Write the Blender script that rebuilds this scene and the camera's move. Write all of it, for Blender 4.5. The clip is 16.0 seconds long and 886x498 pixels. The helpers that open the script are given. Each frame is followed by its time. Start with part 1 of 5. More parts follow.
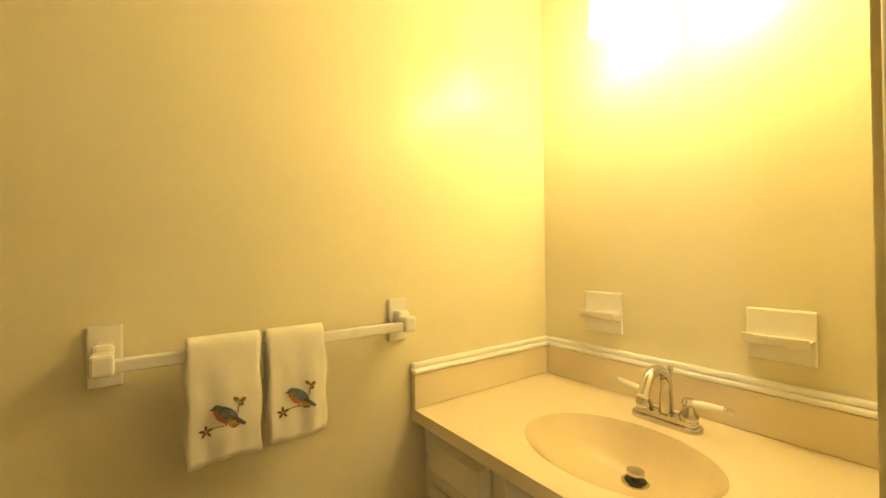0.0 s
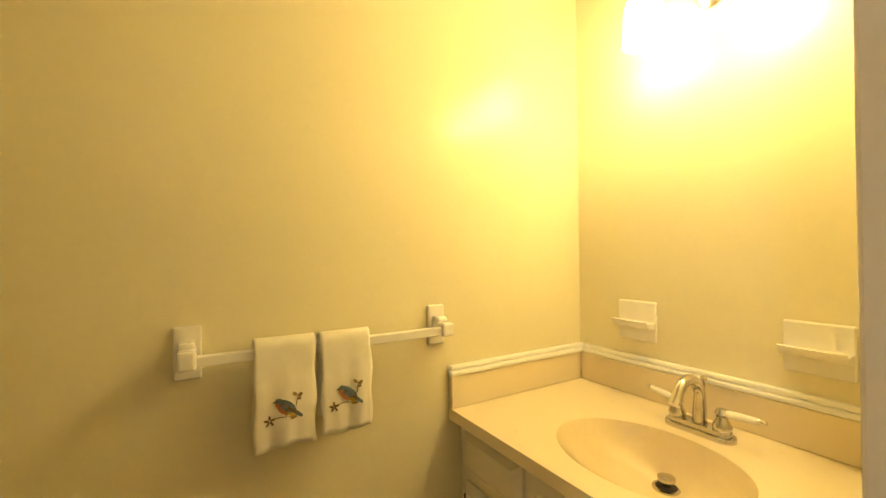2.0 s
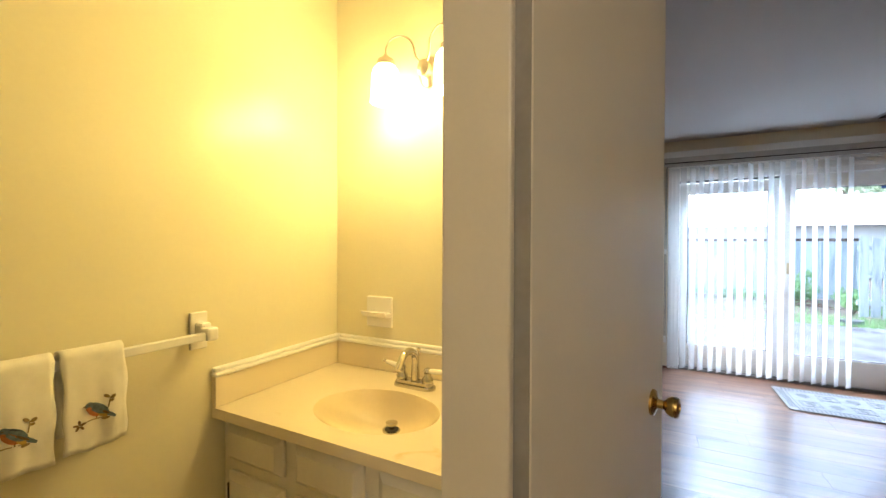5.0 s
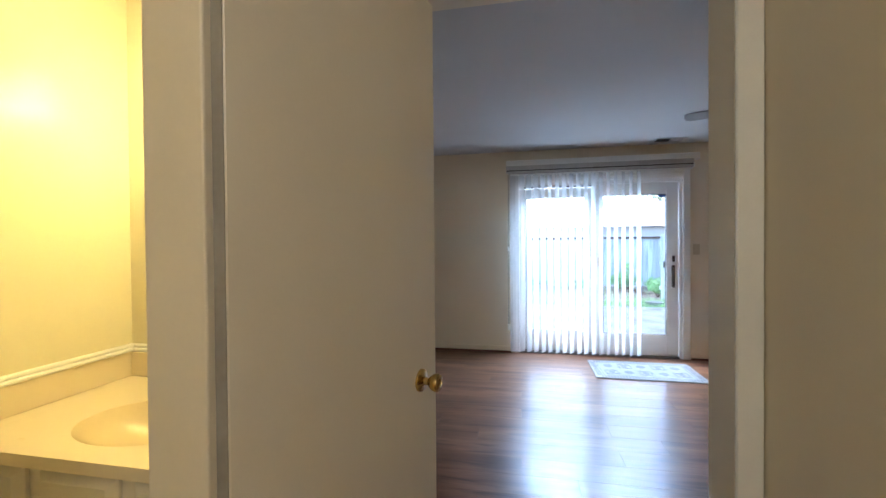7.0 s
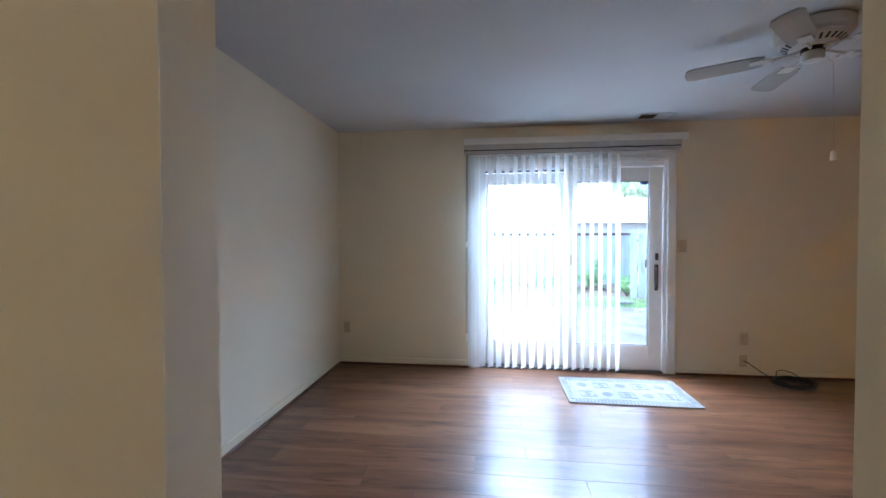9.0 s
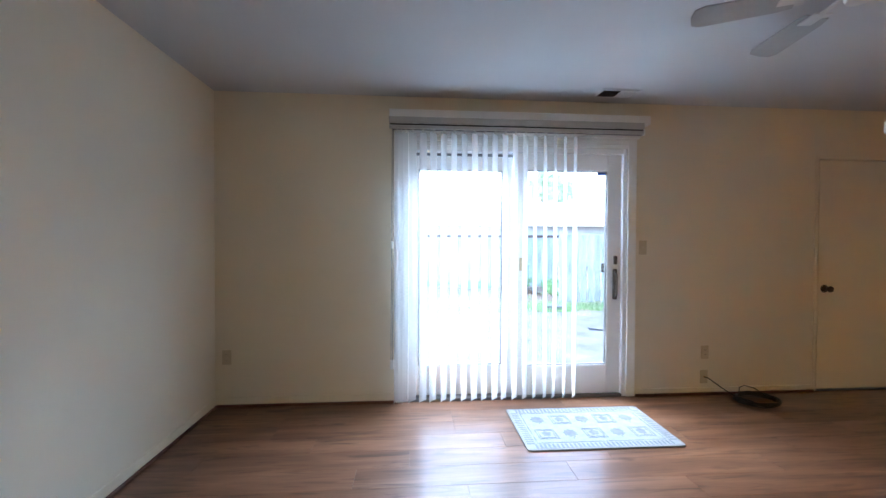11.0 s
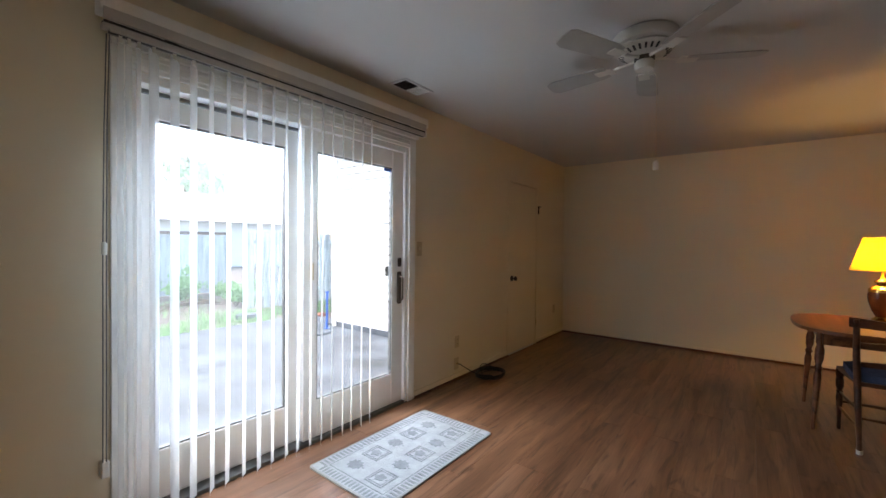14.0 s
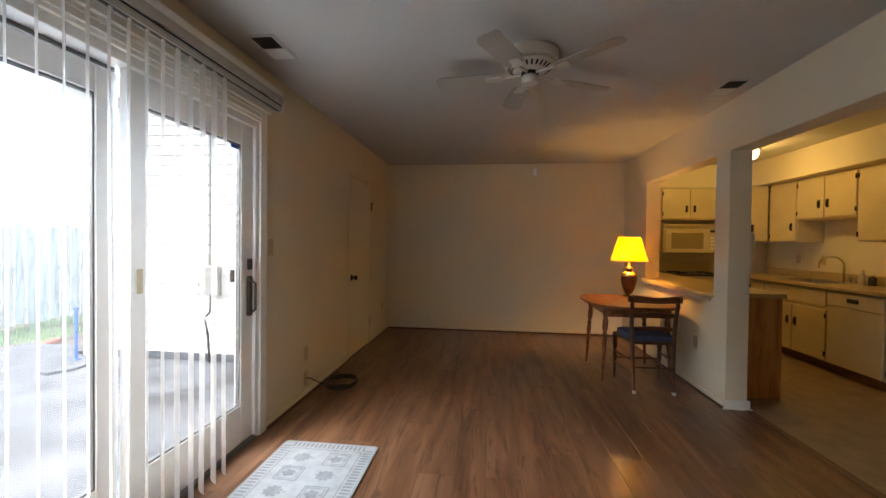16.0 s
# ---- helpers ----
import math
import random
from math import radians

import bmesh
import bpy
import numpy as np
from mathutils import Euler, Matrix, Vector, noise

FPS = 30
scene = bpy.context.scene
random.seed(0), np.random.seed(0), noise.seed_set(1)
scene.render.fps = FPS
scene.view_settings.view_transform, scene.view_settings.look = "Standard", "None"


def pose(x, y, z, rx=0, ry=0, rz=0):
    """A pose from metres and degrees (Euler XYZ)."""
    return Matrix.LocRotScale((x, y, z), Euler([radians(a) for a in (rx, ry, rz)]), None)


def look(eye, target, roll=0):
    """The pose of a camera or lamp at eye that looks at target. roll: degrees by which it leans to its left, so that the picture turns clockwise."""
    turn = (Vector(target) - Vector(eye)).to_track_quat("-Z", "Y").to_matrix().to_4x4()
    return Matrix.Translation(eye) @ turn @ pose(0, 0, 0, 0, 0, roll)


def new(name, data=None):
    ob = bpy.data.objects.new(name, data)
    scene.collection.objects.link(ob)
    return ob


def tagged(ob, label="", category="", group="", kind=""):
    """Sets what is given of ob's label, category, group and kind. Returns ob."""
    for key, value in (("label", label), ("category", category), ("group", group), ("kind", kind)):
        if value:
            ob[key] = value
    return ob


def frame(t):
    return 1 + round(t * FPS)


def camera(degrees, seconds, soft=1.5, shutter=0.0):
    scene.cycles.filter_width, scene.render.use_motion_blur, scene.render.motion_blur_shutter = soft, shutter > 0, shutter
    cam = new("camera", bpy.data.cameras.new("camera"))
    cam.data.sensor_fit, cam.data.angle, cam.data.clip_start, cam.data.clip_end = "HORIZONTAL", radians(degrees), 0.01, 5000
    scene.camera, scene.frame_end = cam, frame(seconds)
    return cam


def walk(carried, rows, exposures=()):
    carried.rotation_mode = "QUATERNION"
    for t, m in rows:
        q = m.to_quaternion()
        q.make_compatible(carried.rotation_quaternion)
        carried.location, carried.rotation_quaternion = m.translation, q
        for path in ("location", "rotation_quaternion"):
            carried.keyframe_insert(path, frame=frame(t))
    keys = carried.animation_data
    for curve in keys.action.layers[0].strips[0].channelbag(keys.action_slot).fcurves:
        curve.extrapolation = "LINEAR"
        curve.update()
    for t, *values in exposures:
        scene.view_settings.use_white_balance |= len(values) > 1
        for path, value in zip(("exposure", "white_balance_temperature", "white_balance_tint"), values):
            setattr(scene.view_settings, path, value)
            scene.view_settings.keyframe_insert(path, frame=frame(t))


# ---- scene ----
cam = camera(95.6, 16.0)
PATH = [
    (0, (0.956, -4.823, 1.259), (-0.662, -3.648, 1.271), -0.8),
    (0.5, (0.939, -4.826, 1.258), (-0.737, -3.735, 1.274), -0.7),
    (1, (0.947, -4.825, 1.263), (-0.771, -3.801, 1.275), -0.8),
    (1.5, (0.979, -4.83, 1.275), (-0.749, -3.823, 1.282), -0.7),
    (2, (1.013, -4.862, 1.284), (-0.705, -3.838, 1.302), -0.6),
    (2.5, (1.054, -4.907, 1.304), (-0.655, -3.868, 1.314), -0.5),
    (3, (1.08, -4.944, 1.32), (-0.532, -3.761, 1.316), -0.3),
    (3.5, (1.098, -4.963, 1.326), (-0.373, -3.608, 1.317), -0.2),
    (4, (1.133, -4.99, 1.327), (-0.156, -3.46, 1.317), -0.2),
    (4.5, (1.167, -5.005, 1.332), (0.061, -3.339, 1.314), -0.1),
    (5, (1.214, -5.029, 1.34), (0.302, -3.25, 1.317), 0.2),
    (5.2, (1.238, -5.038, 1.348), (0.391, -3.226, 1.316), 0.2),
    (7.3, (1.540, -4.989, 1.334), (1.244, -3.011, 1.309), -0.8),
    (7.4, (1.542, -4.951, 1.335), (1.273, -2.969, 1.305), -0.7),
    (7.5, (1.548, -4.910, 1.336), (1.286, -2.928, 1.292), -0.0),
    (8, (1.598, -4.65, 1.34), (1.349, -2.666, 1.287), -0.2),
    (8.2, (1.62, -4.535, 1.341), (1.376, -2.551, 1.285), -0.2),
    (10.3, (1.581, -3.588, 1.266), (1.465, -1.592, 1.247), 0.1),
    (10.5, (1.583, -3.491, 1.274), (1.522, -1.492, 1.246), 0.1),
    (11, (1.532, -3.251, 1.292), (1.685, -1.257, 1.26), 0.2),
    (11.5, (1.451, -3.076, 1.289), (1.85, -1.117, 1.262), 0.3),
    (12, (1.299, -2.916, 1.321), (1.98, -1.036, 1.294), 0.4),
    (12.5, (1.142, -2.759, 1.321), (2.036, -0.97, 1.298), 0.4),
    (13, (1.01, -2.599, 1.322), (2.176, -0.974, 1.299), 0.5),
    (13.5, (0.936, -2.417, 1.313), (2.333, -0.986, 1.286), 0.5),
    (14, (0.892, -2.235, 1.31), (2.479, -1.017, 1.279), 0.6),
    (14.5, (0.832, -2.053, 1.312), (2.566, -1.057, 1.279), 0.6),
    (15, (0.81, -1.893, 1.32), (2.668, -1.154, 1.28), 0.6),
    (15.2, (0.813, -1.822, 1.312), (2.71, -1.188, 1.275), 0.7),
    (15.5, (0.81, -1.728, 1.298), (2.747, -1.23, 1.269), 0.7),
    (16, (0.825, -1.521, 1.304), (2.812, -1.291, 1.271), 0.7),
]
walk(cam, [(t, look(eye, target, roll)) for t, eye, target, roll in PATH],
     [(0.0, 3.75, 6550, 10), (4.0, 3.75, 6450, 10), (5.5, 3.75, 5900, 9), (8.2, 3.92, 5550, 8), (10.5, 4.0, 5600, 8), (12.5, 3.85, 6400, 9),
      (14.0, 3.34, 7000, 10), (15.2, 3.2, 7200, 10), (16.0, 3.35, 7600, 11)])

# ---- world, sun and large lights ----
world = bpy.data.worlds.new("overcast_day")
scene.world = world
world.use_nodes = True
wn, wl = world.node_tree.nodes, world.node_tree.links
sky = wn.new("ShaderNodeTexSky")
sky.sky_type, sky.sun_disc = "NISHITA", False
sky.sun_elevation, sky.sun_rotation = radians(58), radians(-35)
sky.air_density, sky.dust_density, sky.ozone_density = 1.0, 3.0, 1.0
wl.new(sky.outputs["Color"], wn["Background"].inputs["Color"])
wn["Background"].inputs["Strength"].default_value = 0.115


def lamp(name, kind, at, watts, colour, size=0.05, target=None):
    data = bpy.data.lights.new(name, kind)
    data.energy, data.color = watts, colour
    ob = new(name, data)
    if kind == "AREA":
        data.shape, data.size, data.size_y = "RECTANGLE", size[0], size[1]
    elif kind != "SUN":
        data.shadow_soft_size = size
    ob.matrix_world = look(at, target) if target else Matrix.Translation(at)
    return ob


sun = lamp("sun", "SUN", (0, 0, 20), 0.45, (0.76, 0.89, 1.0), target=(0.42, -0.60, 19.27))
sun.data.angle = radians(60)
WARM = (1.0, 0.69, 0.21)
sky_light = lamp("sky_light", "AREA", (2.37, 0.90, 2.62), 12, (0.54, 0.73, 1.0), (2.0, 0.9), target=(1.4, -1.8, 0.2))
sky_light.data.spread = radians(110)
lamp("vanity_bulb", "POINT", (0.332, -3.784, 1.90), 0.37, WARM, 0.09)
lamp("vanity_bulb", "POINT", (0.598, -3.784, 1.90), 0.37, WARM, 0.09)
lamp("table_bulb", "POINT", (5.45, -3.05, 1.25), 1.9, (1.0, 0.56, 0.20), 0.04)
lamp("kitchen_bulb", "POINT", (5.85, -4.44, 2.22), 1.3, (1.0, 0.63, 0.17), 0.09)
# unseen lamp, added at the hall's south end to brighten the open door
lamp("hall_fill_lamp", "POINT", (1.62, -6.2, 2.25), 2.0, (1.0, 0.88, 0.73), 0.10)

# ---- materials ----


def material(name, colour, rough=0.6, metal=0.0, vary=0.06, scale=6.0, fine=120.0, bump=0.03, stretch=None, **more):
    """A principled surface with slow stains, fine grain and slight relief."""
    m = bpy.data.materials.new(name)
    m.use_nodes = True
    n, l = m.node_tree.nodes, m.node_tree.links
    b = n["Principled BSDF"]
    b.inputs["Roughness"].default_value, b.inputs["Metallic"].default_value = rough, metal
    for key, value in more.items():
        b.inputs[key.replace("_", " ")].default_value = value
    tc, mp = n.new("ShaderNodeTexCoord"), n.new("ShaderNodeMapping")
    l.new(tc.outputs["Object"], mp.inputs["Vector"])
    if stretch:
        mp.inputs["Scale"].default_value = stretch
    slow, grain = n.new("ShaderNodeTexNoise"), n.new("ShaderNodeTexNoise")
    slow.inputs["Scale"].default_value, slow.inputs["Detail"].default_value = scale, 4
    grain.inputs["Scale"].default_value, grain.inputs["Detail"].default_value = fine, 3
    l.new(mp.outputs["Vector"], slow.inputs["Vector"])
    l.new(mp.outputs["Vector"], grain.inputs["Vector"])
    add = n.new("ShaderNodeMath")
    add.operation = "MULTIPLY_ADD"
    add.inputs[1].default_value = 0.35
    l.new(grain.outputs["Fac"], add.inputs[0])
    l.new(slow.outputs["Fac"], add.inputs[2])
    ramp = n.new("ShaderNodeValToRGB")
    ramp.color_ramp.elements[0].position, ramp.color_ramp.elements[1].position = 0.45, 0.90
    ramp.color_ramp.elements[0].color = (*[c * (1 - vary) for c in colour], 1)
    ramp.color_ramp.elements[1].color = (*[min(1, c * (1 + vary)) for c in colour], 1)
    l.new(add.outputs[0], ramp.inputs["Fac"])
    l.new(ramp.outputs["Color"], b.inputs["Base Color"])
    if bump:
        bp = n.new("ShaderNodeBump")
        bp.inputs["Strength"].default_value, bp.inputs["Distance"].default_value = bump, 0.004
        l.new(grain.outputs["Fac"], bp.inputs["Height"])
        l.new(bp.outputs["Normal"], b.inputs["Normal"])
    return m


def wood_material(name, dark, mid, light, rough, per_object=True, long_axis="X", streak=1.0, fine=0.30, long=1.1, wide=9, grain=9, relief=0.025):
    """Streaked wood; each board takes its own cut of the grain."""
    m = bpy.data.materials.new(name)
    m.use_nodes = True
    n, l = m.node_tree.nodes, m.node_tree.links
    b = n["Principled BSDF"]
    tc, mp, info = n.new("ShaderNodeTexCoord"), n.new("ShaderNodeMapping"), n.new("ShaderNodeObjectInfo")
    mp.inputs["Scale"].default_value = {"X": (long, wide, wide), "Y": (wide, long, wide), "Z": (wide, wide, long)}[long_axis]
    l.new(tc.outputs["Object"], mp.inputs["Vector"])
    shift = n.new("ShaderNodeVectorMath")
    shift.operation = "MULTIPLY_ADD"
    comb = n.new("ShaderNodeCombineXYZ")
    for k in range(3):
        l.new(info.outputs["Random"], comb.inputs[k])
    shift.inputs[1].default_value = (37, 53, 19) if per_object else (0, 0, 0)
    l.new(comb.outputs[0], shift.inputs[0])
    l.new(mp.outputs["Vector"], shift.inputs[2])
    a, c = n.new("ShaderNodeTexNoise"), n.new("ShaderNodeTexNoise")
    a.inputs["Scale"].default_value, a.inputs["Detail"].default_value, a.inputs["Distortion"].default_value = 1.3, 3, 0.7
    c.inputs["Scale"].default_value, c.inputs["Detail"].default_value = grain, 3
    l.new(shift.outputs[0], a.inputs["Vector"])
    l.new(shift.outputs[0], c.inputs["Vector"])
    mix = n.new("ShaderNodeMath")
    mix.operation = "MULTIPLY_ADD"
    mix.inputs[1].default_value = fine
    l.new(c.outputs["Fac"], mix.inputs[0])
    l.new(a.outputs["Fac"], mix.inputs[2])
    ramp = n.new("ShaderNodeValToRGB")
    e = ramp.color_ramp.elements
    e[0].position, e[0].color = 0.52 - 0.06 * streak, (*dark, 1)
    e[1].position, e[1].color = 0.86, (*light, 1)
    k = e.new(0.63)
    k.color = (*mid, 1)
    l.new(mix.outputs[0], ramp.inputs["Fac"])
    hsv = n.new("ShaderNodeHueSaturation")
    val = n.new("ShaderNodeMapRange")
    val.inputs["To Min"].default_value, val.inputs["To Max"].default_value = (0.86, 1.14) if per_object else (1, 1)
    l.new(info.outputs["Random"], val.inputs["Value"])
    l.new(val.outputs[0], hsv.inputs["Value"])
    l.new(ramp.outputs["Color"], hsv.inputs["Color"])
    l.new(hsv.outputs["Color"], b.inputs["Base Color"])
    rr = n.new("ShaderNodeMapRange")
    rr.inputs["To Min"].default_value, rr.inputs["To Max"].default_value = rough - 0.02, rough + 0.04
    l.new(c.outputs["Fac"], rr.inputs["Value"])
    l.new(rr.outputs[0], b.inputs["Roughness"])
    bp = n.new("ShaderNodeBump")
    bp.inputs["Strength"].default_value, bp.inputs["Distance"].default_value = relief, 0.002
    l.new(mix.outputs[0], bp.inputs["Height"])
    l.new(bp.outputs["Normal"], b.inputs["Normal"])
    return m


def laminate_material():
    """Printed walnut planks: slow tone bands, fine grain and soft dark streaks along x, under a satin coat."""
    m = bpy.data.materials.new("walnut_laminate")
    m.use_nodes = True
    n, l = m.node_tree.nodes, m.node_tree.links
    b = n["Principled BSDF"]
    tc, info = n.new("ShaderNodeTexCoord"), n.new("ShaderNodeObjectInfo")
    comb, shift = n.new("ShaderNodeCombineXYZ"), n.new("ShaderNodeVectorMath")
    for k in range(3):
        l.new(info.outputs["Random"], comb.inputs[k])
    shift.operation = "MULTIPLY_ADD"
    shift.inputs[1].default_value = (37, 53, 19)
    l.new(comb.outputs[0], shift.inputs[0])
    l.new(tc.outputs["Object"], shift.inputs[2])

    def bands(stretch, detail, twist):
        mp, t = n.new("ShaderNodeMapping"), n.new("ShaderNodeTexNoise")
        mp.inputs["Scale"].default_value = (*stretch, 1.0)
        t.inputs["Scale"].default_value, t.inputs["Detail"].default_value, t.inputs["Distortion"].default_value = 1.0, detail, twist
        l.new(shift.outputs[0], mp.inputs["Vector"])
        l.new(mp.outputs["Vector"], t.inputs["Vector"])
        return t.outputs["Fac"]

    slow, streak, fine = bands((0.9, 8), 3, 0.8), bands((2.0, 17), 4, 1.6), bands((5, 150), 3, 0.3)
    ramp = n.new("ShaderNodeValToRGB")
    e = ramp.color_ramp.elements
    e[0].position, e[0].color = 0.30, (0.120, 0.050, 0.025, 1)
    e[1].position, e[1].color = 0.72, (0.250, 0.120, 0.066, 1)
    k = e.new(0.50)
    k.color = (0.183, 0.081, 0.041, 1)
    l.new(slow, ramp.inputs["Fac"])
    dark = n.new("ShaderNodeMapRange")
    dark.inputs["From Min"].default_value, dark.inputs["From Max"].default_value = 0.53, 0.70
    dark.inputs["To Min"].default_value, dark.inputs["To Max"].default_value = 0.0, 0.72
    l.new(streak, dark.inputs["Value"])
    mix = n.new("ShaderNodeMix")
    mix.data_type = "RGBA"
    mix.inputs["B"].default_value = (0.060, 0.024, 0.012, 1)
    l.new(dark.outputs[0], mix.inputs["Factor"])
    l.new(ramp.outputs["Color"], mix.inputs["A"])
    grain = n.new("ShaderNodeMapRange")
    grain.inputs["From Min"].default_value, grain.inputs["From Max"].default_value = 0.3, 0.7
    grain.inputs["To Min"].default_value, grain.inputs["To Max"].default_value = 0.86, 1.14
    l.new(fine, grain.inputs["Value"])
    plank = n.new("ShaderNodeMapRange")
    plank.inputs["To Min"].default_value, plank.inputs["To Max"].default_value = 0.96, 1.04
    l.new(info.outputs["Random"], plank.inputs["Value"])
    both = n.new("ShaderNodeMath")
    both.operation = "MULTIPLY"
    l.new(grain.outputs[0], both.inputs[0])
    l.new(plank.outputs[0], both.inputs[1])
    hsv = n.new("ShaderNodeHueSaturation")
    l.new(both.outputs[0], hsv.inputs["Value"])
    l.new(mix.outputs["Result"], hsv.inputs["Color"])
    l.new(hsv.outputs["Color"], b.inputs["Base Color"])
    b.inputs["Roughness"].default_value = 0.36
    b.inputs["Coat Weight"].default_value, b.inputs["Coat Roughness"].default_value = 0.55, 0.19
    b.inputs["Specular IOR Level"].default_value = 0.25
    bp = n.new("ShaderNodeBump")
    bp.inputs["Strength"].default_value, bp.inputs["Distance"].default_value = 0.02, 0.0012
    l.new(streak, bp.inputs["Height"])
    l.new(bp.outputs["Normal"], b.inputs["Normal"])
    return m


def thin_material(name, colour, through_part, clear=0.0, rough=0.6):
    """A thin sheet that lets part of the light through."""
    m = bpy.data.materials.new(name)
    m.use_nodes = True
    n, l = m.node_tree.nodes, m.node_tree.links
    out, b = n["Material Output"], n["Principled BSDF"]
    b.inputs["Base Color"].default_value, b.inputs["Roughness"].default_value = (*colour, 1), rough
    noise_node = n.new("ShaderNodeTexNoise")
    noise_node.inputs["Scale"].default_value = 400
    bp = n.new("ShaderNodeBump")
    bp.inputs["Strength"].default_value, bp.inputs["Distance"].default_value = 0.15, 0.001
    l.new(noise_node.outputs["Fac"], bp.inputs["Height"])
    l.new(bp.outputs["Normal"], b.inputs["Normal"])
    t = n.new("ShaderNodeBsdfTranslucent")
    t.inputs["Color"].default_value = (*colour, 1)
    mix = n.new("ShaderNodeMixShader")
    mix.inputs["Fac"].default_value = through_part
    l.new(b.outputs[0], mix.inputs[1])
    l.new(t.outputs[0], mix.inputs[2])
    last = mix
    if clear:
        tr = n.new("ShaderNodeBsdfTransparent")
        tr.inputs["Color"].default_value = (*colour, 1)
        last = n.new("ShaderNodeMixShader")
        last.inputs["Fac"].default_value = clear
        l.new(mix.outputs[0], last.inputs[1])
        l.new(tr.outputs[0], last.inputs[2])
    l.new(last.outputs[0], out.inputs["Surface"])
    return m


def glow_material(name, colour, strength):
    m = bpy.data.materials.new(name)
    m.use_nodes = True
    b = m.node_tree.nodes["Principled BSDF"]
    b.inputs["Base Color"].default_value = (0.9, 0.88, 0.8, 1)
    b.inputs["Emission Color"].default_value = (*colour, 1)
    b.inputs["Emission Strength"].default_value = strength
    return m


WALL = material("cream_wall_paint", (0.76, 0.68, 0.525), 0.62, vary=0.025, scale=1.6, fine=260, bump=0.06)
BATH_WALL = material("cream_gloss_paint", (0.78, 0.72, 0.50), 0.22, vary=0.03, scale=2.0, fine=90, bump=0.05)
# white ceiling coloured mid grey; the room's dimness is put into the paint
CEIL = material("dimmed_white_ceiling", (0.54, 0.53, 0.515), 0.85, vary=0.03, scale=1.2, fine=300, bump=0.10)
TRIM = material("white_trim_paint", (0.85, 0.84, 0.80), 0.38, vary=0.03, scale=5, fine=150, bump=0.03)
DOOR_PAINT = material("cream_door_paint", (0.67, 0.61, 0.495), 0.36, vary=0.03, scale=3, fine=120, bump=0.05)
FRAME_WHITE = material("white_door_frame", (0.86, 0.855, 0.84), 0.35, vary=0.03, scale=8, fine=200, bump=0.02)
LAMINATE = laminate_material()
SHOE = wood_material("brown_shoe_moulding", (0.06, 0.022, 0.012), (0.12, 0.045, 0.024), (0.16, 0.07, 0.035), 0.4, False)
VINYL = material("tan_sheet_vinyl", (0.30, 0.21, 0.13), 0.40, vary=0.22, scale=7, fine=60, bump=0.04)
CABINET = material("cream_cabinet_paint", (0.66, 0.55, 0.34), 0.42, vary=0.05, scale=4, fine=90, bump=0.05)
VANITY = material("white_vanity_paint", (0.76, 0.70, 0.56), 0.40, vary=0.05, scale=5, fine=100, bump=0.05)
MARBLE = bpy.data.materials.new("cultured_marble")
MARBLE.use_nodes = True
_n, _l = MARBLE.node_tree.nodes, MARBLE.node_tree.links
_w, _r = _n.new("ShaderNodeTexNoise"), _n.new("ShaderNodeValToRGB")
_tc = _n.new("ShaderNodeTexCoord")
_w.inputs["Scale"].default_value, _w.inputs["Detail"].default_value, _w.inputs["Distortion"].default_value = 4.2, 6, 2.4
_l.new(_tc.outputs["Object"], _w.inputs["Vector"])
_l.new(_w.outputs["Fac"], _r.inputs["Fac"])
_r.color_ramp.elements[0].position, _r.color_ramp.elements[0].color = 0.22, (0.70, 0.55, 0.28, 1)
_r.color_ramp.elements[1].position, _r.color_ramp.elements[1].color = 0.33, (0.78, 0.68, 0.48, 1)
_l.new(_r.outputs["Color"], _n["Principled BSDF"].inputs["Base Color"])
_n["Principled BSDF"].inputs["Roughness"].default_value = 0.22
# basin colour, a darker tan than the counter it is one piece with
BOWL = material("darker_tan_basin", (0.72, 0.60, 0.37), 0.20, vary=0.05, scale=5, fine=60, bump=0.0)
CERAMIC = material("white_glazed_ceramic", (0.82, 0.79, 0.72), 0.14, vary=0.02, bump=0.0)
CHROME = material("chrome", (0.62, 0.60, 0.58), 0.12, 1.0, vary=0.05, scale=30, bump=0.0)
NICKEL = material("brushed_nickel", (0.62, 0.55, 0.45), 0.28, 1.0, vary=0.06, scale=40, bump=0.02)
BRASS = material("aged_brass", (0.55, 0.38, 0.13), 0.22, 1.0, vary=0.18, scale=25, bump=0.02)
BRONZE = material("dark_bronze", (0.06, 0.045, 0.035), 0.40, 0.7, vary=0.2, scale=30, bump=0.03)
BLACK = material("black_plastic", (0.015, 0.014, 0.013), 0.45, vary=0.2, scale=20, bump=0.02)
GREY_METAL = material("grey_track_metal", (0.16, 0.16, 0.16), 0.45, 0.6, vary=0.1, scale=20, bump=0.02)
ALMOND = material("almond_plastic", (0.55, 0.46, 0.30), 0.35, vary=0.04, scale=20, bump=0.0)
PLASTIC_WHITE = material("white_plastic", (0.78, 0.76, 0.70), 0.35, vary=0.03, scale=20, bump=0.0)
TERRY = material("cream_terry_cloth", (0.88, 0.84, 0.72), 0.95, vary=0.06, scale=20, fine=800, bump=0.45)
